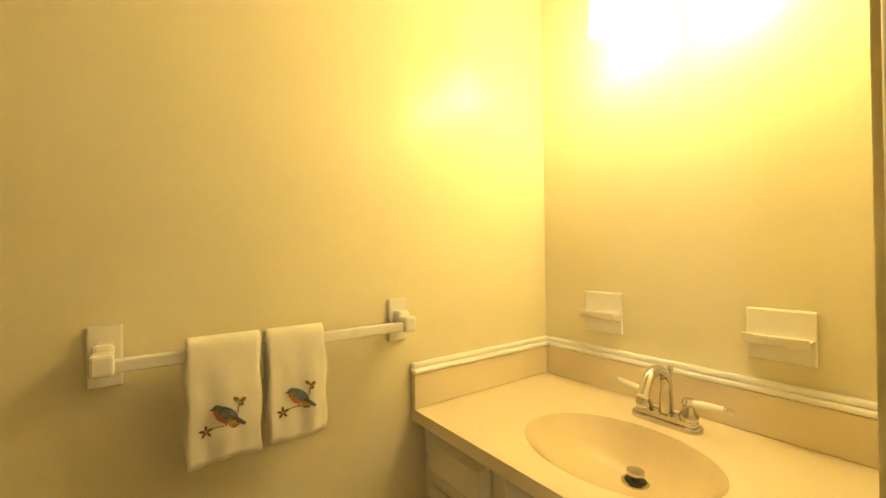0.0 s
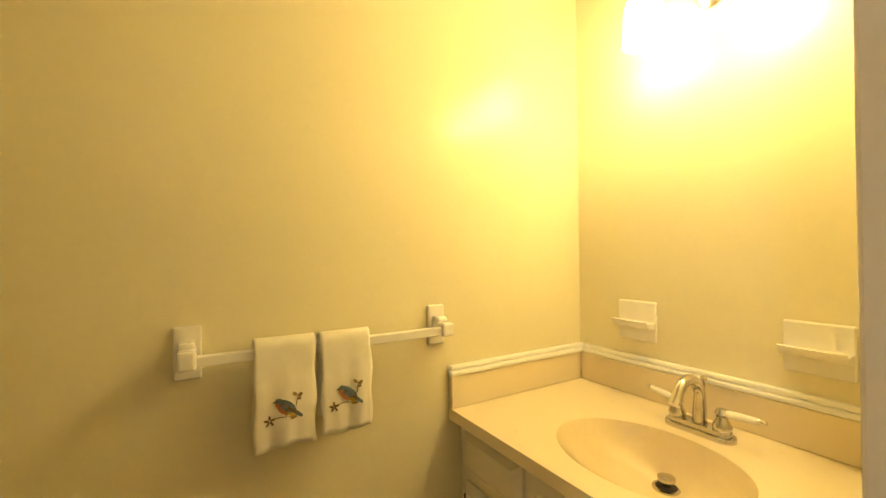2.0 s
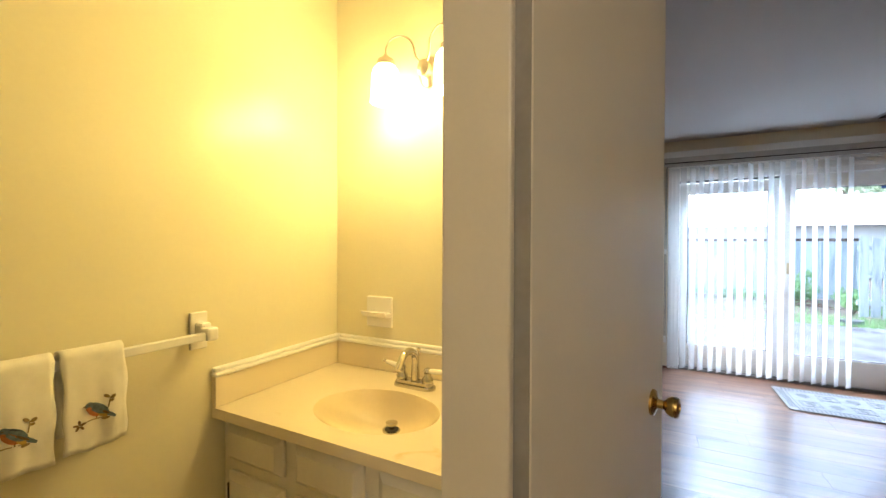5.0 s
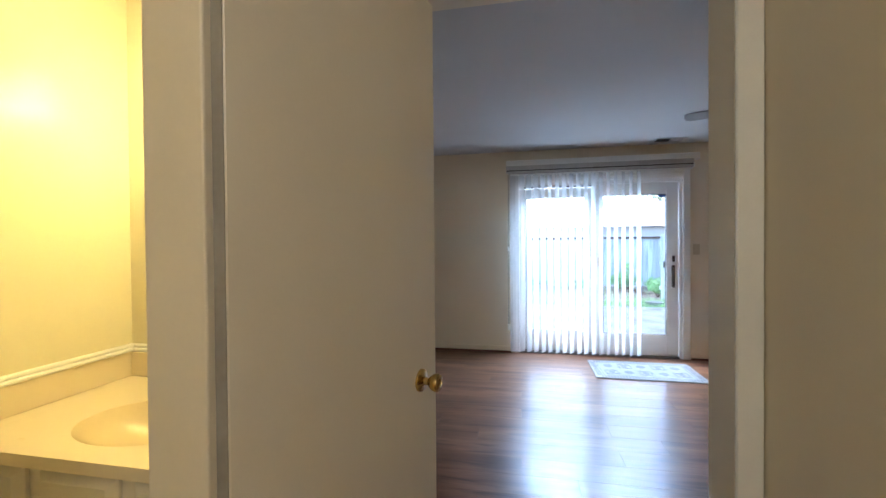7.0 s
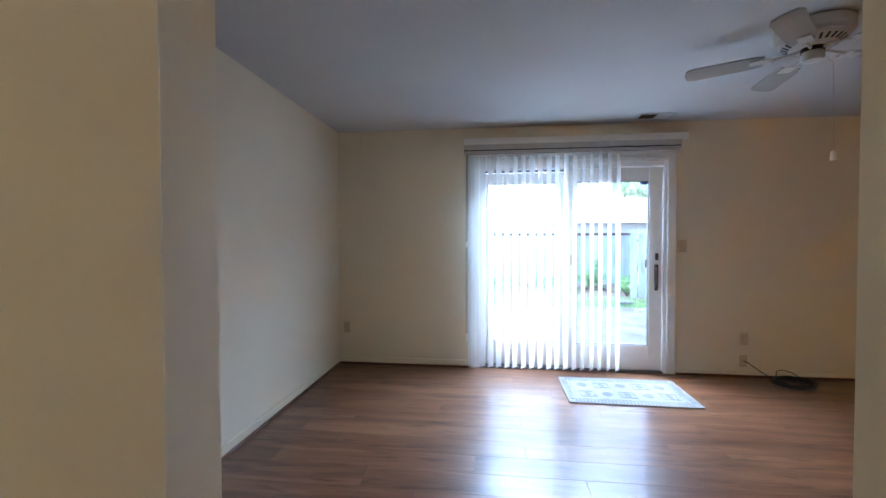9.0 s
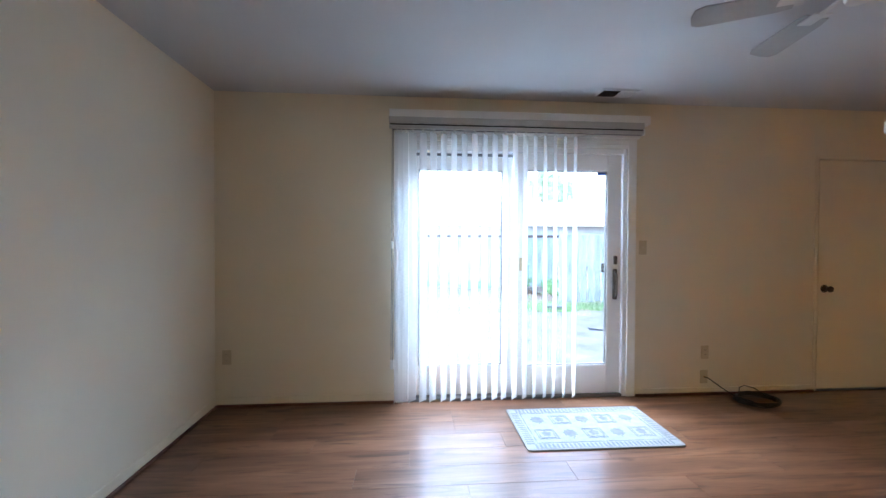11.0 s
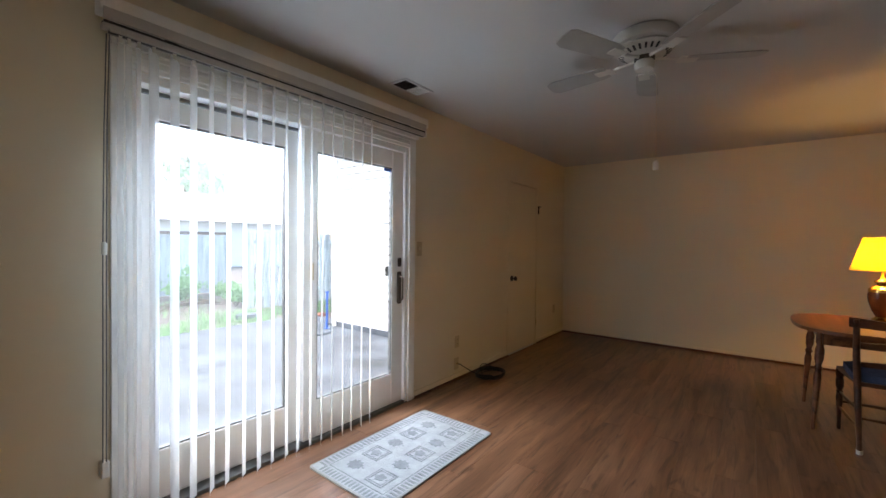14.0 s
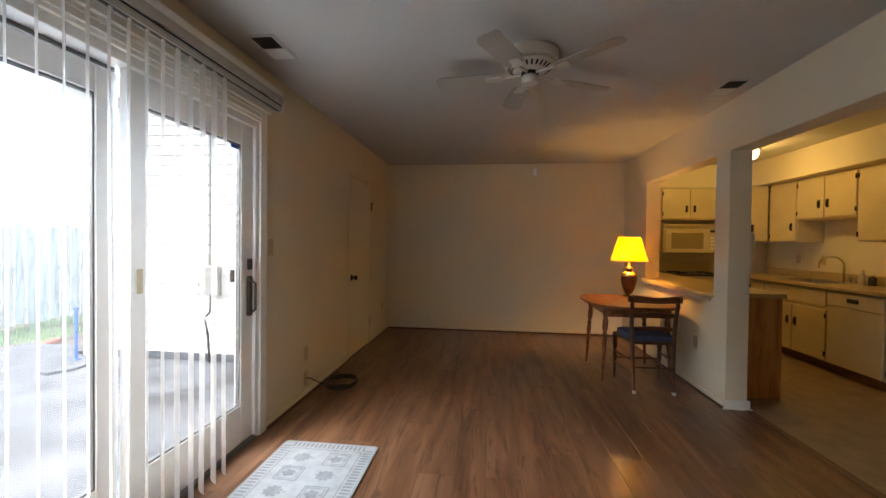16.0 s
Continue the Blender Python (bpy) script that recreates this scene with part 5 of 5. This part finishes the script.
def towel(y0, y1, bottom, seed):
    t = thing("hand_towel", "cream terry hand towel with an embroidered motif on the bar", "towel", (0.0645, (y0 + y1) / 2, 1.078), group="hand towels")
    r = random.Random(seed)
    w, drop = y1 - y0, 1.078 - bottom
    prof = [(-0.020, -drop * 0.86)] + [(-0.020 - 0.003 * math.sin(k), -drop * 0.86 * (1 - k / 10)) for k in range(1, 10)]
    prof += [(0.0185 * math.cos(radians(a)), 0.004 + 0.0185 * math.sin(radians(a))) for a in range(180, -1, -20)]
    prof += [(0.0200 + 0.006 * math.sin(k / 15 * 3), -drop * k / 15) for k in range(1, 16)]
    bm = bmesh.new()
    grid = []
    for i, (dx, dz) in enumerate(prof):
        row = []
        down = max(0.0, -dz / drop)
        for j in range(15):
            u = j / 14 - 0.5
            fold = (0.004 * math.sin(u * 9 + seed) + 0.003 * math.sin(u * 17 + seed * 2)) * down
            edge = 0.0025 * math.sin(dz * 55 + seed) * (abs(u) > 0.49)
            row.append(bm.verts.new((dx + fold, u * w * (1 + 0.015 * down) + edge, dz + 0.004 * math.sin(u * 7 + seed) * down)))
        grid.append(row)
    for a, b in zip(grid, grid[1:]):
        for j in range(14):
            bm.faces.new((a[j], a[j + 1], b[j + 1], b[j]))
    cloth = part("cloth", bm, TERRY, t, "", True)
    m = cloth.modifiers.new("thickness", "SOLIDIFY")
    m.thickness, m.offset = 0.006, 0.0

    mid = -drop + 0.086

    def stitch(name, colour, outline, lift=0.0):
        outline = [(y * 0.90, mid + (z - mid) * 0.90) for y, z in outline]
        bm = bmesh.new()
        def x_at(y, z):
            down = max(0.0, -z / drop)
            u = y / w
            return 0.0200 + 0.006 * math.sin(down * 3) + (0.004 * math.sin(u * 9 + seed) + 0.003 * math.sin(u * 17 + seed * 2)) * down
        lo = [bm.verts.new((x_at(y, z) + 0.0022, y, z)) for y, z in outline]
        hi = [bm.verts.new((x_at(y, z) + 0.0050 + lift, y, z)) for y, z in outline]
        bm.faces.new(hi)
        for k in range(len(lo)):
            bm.faces.new((lo[k], lo[(k + 1) % len(lo)], hi[(k + 1) % len(lo)], hi[k]))
        part(name, bm, THREADS[colour], t, colour + " thread embroidery")

    def oval(cy, cz, a, b, tilt, n=14):
        c, s = math.cos(radians(tilt)), math.sin(radians(tilt))
        return [(cy + a * math.cos(2 * math.pi * k / n) * c - b * math.sin(2 * math.pi * k / n) * s,
                 cz + a * math.cos(2 * math.pi * k / n) * s + b * math.sin(2 * math.pi * k / n) * c) for k in range(n)]

    z = mid
    stitch("tail", "blue", [(0.010, z - 0.006), (0.020, z - 0.006), (0.039, z - 0.024), (0.036, z - 0.029), (0.022, z - 0.021)])
    stitch("belly", "orange", oval(-0.006, z - 0.002, 0.018, 0.0095, -42), 0.0004)
    stitch("under_tail", "gold", oval(0.011, z - 0.015, 0.011, 0.005, -36), 0.0006)
    stitch("wing", "blue", oval(0.003, z + 0.004, 0.024, 0.0112, -40), 0.0010)
    stitch("wing_edge", "brown", oval(0.013, z - 0.007, 0.015, 0.0028, -40, 10), 0.0015)
    stitch("head", "blue", oval(-0.016, z + 0.017, 0.0088, 0.0080, 10), 0.0012)
    stitch("throat", "orange", oval(-0.0185, z + 0.0095, 0.0055, 0.0045, 0, 10), 0.0016)
    stitch("beak", "brown", [(-0.024, z + 0.019), (-0.0305, z + 0.0165), (-0.024, z + 0.0145)], 0.0012)
    stitch("eye", "brown", oval(-0.0185, z + 0.0185, 0.0015, 0.0015, 0, 8), 0.0022)
    for k in range(5):
        a = 72 * k + 20
        stitch("petal", "brown", oval(-0.036 + 0.0075 * math.cos(radians(a)), z - 0.027 + 0.0075 * math.sin(radians(a)), 0.0062, 0.0026, a, 10))
    for cy, cz, a, b, tl in ((0.033, z + 0.026, 0.0065, 0.0040, 40), (0.020, z + 0.030, 0.0065, 0.0040, -40), (0.030, z + 0.017, 0.0050, 0.0030, 10), (0.018, z - 0.026, 0.0080, 0.0032, 8)):
        stitch("leaf_stitch", "tan", oval(cy, cz, a, b, tl, 10))
    stitch("stem_stitch", "tan", [(-0.030, z - 0.024), (-0.012, z - 0.021), (0.016, z - 0.024), (0.016, z - 0.0222), (-0.012, z - 0.0192), (-0.030, z - 0.0222)])
    stitch("stem_stitch", "tan", [(0.022, z + 0.000), (0.0236, z + 0.000), (0.0276, z + 0.026), (0.026, z + 0.026)])
    stitch("leg_stitch", "brown", [(0.000, z - 0.012), (0.0015, z - 0.012), (0.0005, z - 0.021), (-0.001, z - 0.021)])
    return t


towel(-4.774, -4.648, 0.868, 1)
towel(-4.634, -4.516, 0.872, 5)

sc = thing("vanity_light", "two arm nickel wall light with lit frosted shades", "wall light", (0.465, -3.681, 1.995))
bm = bmesh.new()
lathe(bm, [(0.0, 0.0), (0.045, 0.0), (0.047, 0.006), (0.040, 0.016), (0.022, 0.024), (0.020, 0.040), (0.026, 0.046), (0.024, 0.056), (0.010, 0.062), (0.0, 0.064)], (0, 0, 0), 28, sx=1.0, sy=1.25, turn=Matrix.Rotation(radians(90), 3, "X"))
part("back_plate", bm, NICKEL, sc, "", True)
for s in (-1, 1):
    bm = bmesh.new()
    pts = [(s * 0.010, -0.045, 0.015), (s * 0.030, -0.060, 0.045)] + [Vector(p) for p in arc((s * 0.083, -0.085, 0.070), (-s, 0.35, 0), (0, 0, 1), 0.050, 0.050, 15, 172, 16)] + [(s * 0.133, -0.103, 0.050)]
    tube(bm, pts, 0.0045, 10)
    part("arm", bm, NICKEL, sc, "", True)
    bm = bmesh.new()
    lathe(bm, [(0.0, 0.056), (0.008, 0.054), (0.012, 0.046), (0.030, 0.034), (0.034, 0.022), (0.036, 0.010), (0.033, 0.008), (0.0, 0.008)], (s * 0.133, -0.103, 0), 24)
    part("socket_cap", bm, NICKEL, sc, "", True)
    bm = bmesh.new()
    open_lathe(bm, [(0.033, 0.012), (0.046, -0.004), (0.052, -0.030), (0.053, -0.080), (0.057, -0.125), (0.055, -0.125), (0.051, -0.080), (0.050, -0.030), (0.044, -0.004), (0.031, 0.010)], (s * 0.133, -0.103, 0), 32)
    sh = part("shade", bm, FROST, sc, "glowing frosted glass shade", True)
    sh.visible_shadow = False

# ---- yard ----
bm = bmesh.new()
bmesh.ops.create_grid(bm, x_segments=90, y_segments=90, size=1.0)
for v in bm.verts:
    x, y = 4.0 + v.co.x * 30 * abs(v.co.x) ** 0.6, 0.15 + 15 + v.co.y * 15
    bump = noise.noise(Vector((x * 1.3, y * 1.3, 0))) * 0.03 + noise.noise(Vector((x * 0.4, y * 0.4, 3))) * 0.05
    v.co = Vector((x, y, -0.16 + (bump if y > 3.8 else -0.02)))
g = tagged(new("ground", finish("ground", bm, SOIL, True)), "bare brown yard soil reaching the fence", "ground", kind="structure")
bm = bmesh.new()
box(bm, -600, 30.1, -0.6, 600, 900, -0.2)
box(bm, -600, -300, -0.6, -0.2, 30.1, -0.25)
box(bm, 8.5, -300, -0.6, 600, 30.1, -0.25)
structure("far_ground", bm, SOIL, "flat ground reaching the horizon", "ground")
slab("patio", (0.2, 0.152, -0.14, 5.0, 3.4, -0.06), CONCRETE, "weathered grey concrete patio slab", "patio", 0.01)
slab("patio_walk", (-3.0, 3.42, -0.15, 5.4, 4.45, -0.075), CONCRETE, "worn grey concrete patio extension", "patio", 0.01)
for k, (x, y, w) in enumerate(((4.50, 2.86, 0.20), (4.6, 5.2, 0.2))):
    st = thing("stepping_stone", "pale round stepping stone in the yard", "stone", (x, y, -0.13 if y > 3.4 else -0.06))
    bm = bmesh.new()
    plate(bm, [(w * (1 + 0.1 * math.sin(q * 2.1)) * math.cos(2 * math.pi * q / 18), 0.8 * w * math.sin(2 * math.pi * q / 18)) for q in range(18)], 0.0, 0.075 if y > 3.4 else 0.03, 0.01)
    part("stone_slab", bm, CONCRETE, st)
bk = thing("brick", "red clay paver lying by the grass", "brick", (5.55, 4.35, -0.14), 20)
box_part("paver", (-0.16, -0.06, 0, 0.16, 0.06, 0.06), BRICK, bk, 0.006)

fence = thing("fence", "weathered pale vertical board fence behind the grass", "fence", (0, 5.95, 0))
bms = []
for k in range(4):
    bm = bmesh.new()
    rr = random.Random(k)
    h = 1.50 + rr.uniform(-0.03, 0.03)
    plate(bm, [(-0.070, -0.10), (0.070, -0.10), (0.070, h - 0.03), (0.05, h), (-0.05, h), (-0.070, h - 0.03)], -0.010, 0.010)
    for v in bm.verts:
        v.co = Vector((v.co.x, v.co.z, v.co.y))
    bms.append(finish("board", bm, FENCE))
rr = random.Random(2)
for k in range(34):
    b = new("board", bms[k % 4])
    b.parent = fence
    b.matrix_basis = pose(5.05 + 0.172 * k, rr.uniform(-0.004, 0.004), rr.uniform(-0.02, 0.02), 0, rr.uniform(-0.6, 0.6), 0)
for z in (0.15, 0.75, 1.25):
    box_part("rail", (4.95, 0.012, z, 10.9, 0.05, z + 0.085), FENCE, fence, 0.003)
back = thing("rear_fence", "dark capped board fence at the end of the yard", "fence", (0, 9.6, 0))
for k in range(66):
    b = new("board", bms[k % 4])
    b.parent = back
    b.matrix_basis = pose(-3.4 + 0.146 * k, 0, -0.03, 0, rr.uniform(-0.3, 0.3), 0)
box_part("cap_rail", (-3.6, -0.07, 1.46, 6.3, 0.07, 1.54), FENCE_DARK, back, 0.004, "dark brown cap rail")
for x in (-3.4, -1.0, 1.4, 3.8, 6.2):
    box_part("post", (x - 0.05, -0.06, -0.2, x + 0.05, -0.012, 1.46), FENCE, back, 0.004)

wing = thing("house_wing", "white lap sided house wing with an eave", "house", (0, 0, 0))
box_part("wall", (5.03, 0.16, -0.1, 7.5, 3.15, 3.0), SIDING, wing, 0)
for k in range(26):
    bm = bmesh.new()
    z = 0.02 + 0.112 * k
    vs = [bm.verts.new(p) for p in ((5.028, 0.155, z + 0.112), (5.006, 0.155, z), (5.028, 0.155, z), (5.028, 3.16, z + 0.112), (5.006, 3.16, z), (5.028, 3.16, z))]
    for q in ((0, 1, 4, 3), (1, 2, 5, 4), (2, 0, 3, 5), (0, 2, 1), (3, 4, 5)):
        bm.faces.new([vs[i] for i in q])
    part("siding_board", bm, SIDING, wing)
box_part("corner_board", (4.995, 3.10, -0.08, 5.06, 3.19, 2.95), FRAME_WHITE, wing, 0.003)
box_part("foundation", (5.01, 0.155, -0.16, 5.029, 3.14, 0.02), CONCRETE, wing, 0)
bm = bmesh.new()
box(bm, 4.62, 0.155, 2.93, 7.6, 3.6, 3.02, 0.01)
part("eave", bm, FRAME_WHITE, wing)
meter = thing("electric_meter", "grey electric meter box with a black cable on siding", "meter", (4.985, 1.55, 0.85))
box_part("box", (-0.09, -0.12, -0.16, 0.02, 0.12, 0.16), METER_GREY, meter, 0.01)
bm = bmesh.new()
tube(bm, [(-0.03, 0.0, -0.16), (-0.03, 0.01, -0.35), (-0.07, 0.05, -0.42), (-0.04, 0.03, -0.60), (-0.05, 0.0, -0.92)], 0.013, 8)
part("cable", bm, BLACK, meter, "", True)
bm = bmesh.new()
tube(bm, [(0.01, 0.05, 0.16), (0.01, 0.05, 2.0)], 0.016, 8)
part("conduit", bm, METER_GREY, meter, "", True)
stand = thing("garden_stake", "slim blue metal garden stake on the patio", "stake", (4.80, 3.06, -0.06))
box_part("post", (-0.013, -0.013, 0.012, 0.013, 0.013, 0.56), BLUE_PLASTIC, stand, 0.003)
box_part("foot", (-0.035, -0.035, 0, 0.035, 0.035, 0.012), BLUE_PLASTIC, stand, 0.003)
box_part("cap", (-0.022, -0.022, 0.56, 0.022, 0.022, 0.585), BLUE_PLASTIC, stand, 0.005)

nb = thing("neighbour_house", "pale roofed neighbouring house beyond the fence", "house", (0, 0, 0))
box_part("wall", (-12, 21, -0.3, 15, 27, 2.4), SIDING, nb, 0)
bm = bmesh.new()
vs = [bm.verts.new(p) for p in ((-12.6, 20.2, 2.3), (15.6, 20.2, 2.3), (15.6, 24, 4.1), (-12.6, 24, 4.1), (-12.6, 27.8, 2.3), (15.6, 27.8, 2.3))]
for q in ((0, 1, 2, 3), (3, 2, 5, 4), (0, 3, 4), (1, 5, 2), (0, 4, 5, 1)):
    bm.faces.new([vs[i] for i in q])
part("roof", bm, ROOFING, nb)


def leaves(name, label, category, centre, spread, count, size, mat, seed, floor_z=None):
    """Loose leaves in clumps, as one uncountable mass."""
    r = random.Random(seed)
    verts, faces = [], []
    clumps = [[c + s * r.gauss(0, 0.5) for c, s in zip(centre, spread)] for _ in range(max(5, count // 60))]
    for _ in range(count):
        c = Vector(r.choice(clumps)) + Vector([s * r.gauss(0, 0.16) for s in spread])
        if floor_z is not None:
            c.z = max(floor_z + 0.02, c.z)
        e = Euler((r.uniform(0, 6.3), r.uniform(0, 6.3), r.uniform(0, 6.3))).to_matrix()
        s = size * r.uniform(0.6, 1.3)
        b = len(verts)
        for p in ((-s, 0, 0), (0, -s * 0.42, s * 0.1), (s, 0, 0), (0, s * 0.42, s * 0.1)):
            verts.append(c + e @ Vector(p))
        faces.append((b, b + 1, b + 2, b + 3))
    me = bpy.data.meshes.new(name)
    me.from_pydata([tuple(v) for v in verts], [], faces)
    me.materials.append(mat)
    return me


for k, (x, y, z, sx, sz, c) in enumerate(((3.4, 8.6, 0.10, 0.7, 0.25, 400), (4.6, 8.2, 0.20, 0.6, 0.35, 600), (5.6, 8.0, 0.15, 0.5, 0.3, 500), (1.6, 8.8, 0.05, 0.8, 0.2, 250), (5.2, 6.9, 0.1, 0.45, 0.28, 500))):
    sh = thing("shrub", "leafy green shrub growing along the fence", "shrub", (0, 0, 0), group="yard shrubs")
    ob = new("foliage", leaves("foliage", "", "", (x, y, z), (sx, 0.4, sz), c, 0.06, LEAF_LIGHT, k, -0.15))
    ob.parent = sh
    for q in range(5):
        bm = bmesh.new()
        a = q * 1.3
        tube(bm, [(x, y, -0.18), (x + 0.15 * math.cos(a), y + 0.1 * math.sin(a), z * 0.5), (x + 0.4 * sx * math.cos(a), y + 0.2 * math.sin(a), z + 0.3 * sz)], [0.012, 0.008, 0.004], 5)
        part("stem", bm, BARK, sh)
for k, (x, y) in enumerate(((12.2, 29.0),)):
    tr = thing("tree", "tall pale green leafy tree behind the neighbouring house", "tree", (x, y, -0.2), group="yard trees")
    bm = bmesh.new()
    tube(bm, [(0, 0, 0), (0.05, 0.02, 2.2), (-0.05, 0.0, 4.6), (0.1, 0, 7.4)], [0.26, 0.20, 0.13, 0.05], 10)
    part("trunk", bm, BARK, tr)
    for q in range(7):
        a, z = q * 0.9 + k, 3.4 + 0.5 * q
        bm = bmesh.new()
        tube(bm, [(0, 0, z), (1.0 * math.cos(a), 1.0 * math.sin(a), z + 0.7), (2.2 * math.cos(a), 2.2 * math.sin(a), z + 1.1)], [0.06, 0.04, 0.015], 6)
        part("limb", bm, BARK, tr)
    ob = new("crown", leaves("crown", "", "", (0, 0, 5.9), (2.8, 2.8, 1.7), 3200, 0.17, LEAF_PALE, 20 + k))
    ob.parent = tr
r = random.Random(31)
verts, faces = [], []
for _ in range(13000):
    x, y = r.uniform(-1.0, 9.0), r.uniform(4.55, 5.9) if r.random() < 0.65 else r.uniform(6.0, 8.6)
    if y > 6 and x > 5.2:
        continue
    if noise.noise(Vector((x * 1.1, y * 1.6, 9))) < -0.15:
        continue
    h, a, t = r.uniform(0.05, 0.15), r.uniform(0, 6.3), r.uniform(-0.06, 0.06)
    b = len(verts)
    dx, dy = 0.006 * math.cos(a), 0.006 * math.sin(a)
    verts += [(x - dx, y - dy, -0.16), (x + dx, y + dy, -0.16), (x + t, y + t * 0.5, -0.14 + h)]
    faces.append((b, b + 1, b + 2))
me = bpy.data.meshes.new("grass")
me.from_pydata(verts, [], faces)
me.materials.append(LEAF_LIGHT)
tagged(new("grass", me), "patchy green grass strip before the fence", "grass", kind="stuff")
sticks = thing("dead_branches", "heap of dry grey branches on the soil", "branches", (4.4, 7.2, -0.12))
for k in range(9):
    bm = bmesh.new()
    x, y = r.uniform(-0.5, 0.5), r.uniform(-0.3, 0.3)
    a = r.uniform(-0.6, 0.6)
    tube(bm, [(x - 0.5 * math.cos(a), y - 0.5 * math.sin(a), 0.02), (x, y + 0.05, 0.05 + 0.02 * k), (x + 0.5 * math.cos(a), y + 0.5 * math.sin(a), 0.02)], [0.012, 0.015, 0.006], 6)
    part("branch", bm, BARK, sticks)

# ---- laminate planks, laid along x ----
floor = tagged(thing("floor", "walnut brown laminate plank floor with a soft sheen", "floor", (0, 0, 0)), kind="structure")
lengths = {}


def plank_mesh(w, length):
    key = (round(w, 2), round(length, 2))
    if key not in lengths:
        bm = bmesh.new()
        box(bm, 0.0002, 0.0002, -0.012, length - 0.0002, w - 0.0002, 0.0, 0.0007)
        lengths[key] = finish("plank", bm, LAMINATE)
    return lengths[key]


r = random.Random(12)
PW, PL = 0.19, 1.22
row, y = 0, -0.002
while y > -3.57:
    x = -r.choice((0.0, 0.31, 0.61, 0.92))
    while x < 6.77:
        a, b = max(x, 0.0), min(x + PL, 6.77)
        if b - a > 0.04:
            o = new("plank", plank_mesh(PW, b - a))
            o.parent = floor
            o.matrix_basis = Matrix.Translation((a, y - PW, 0.0))
        x += PL
    y -= PW
bm = bmesh.new()
box(bm, 1.02, -7.0, -0.012, 2.24, y, 0.0)
box(bm, 0.903, -5.17, -0.012, 1.02, -4.390, 0.0)
part("hall_boards", bm, LAMINATE, floor)
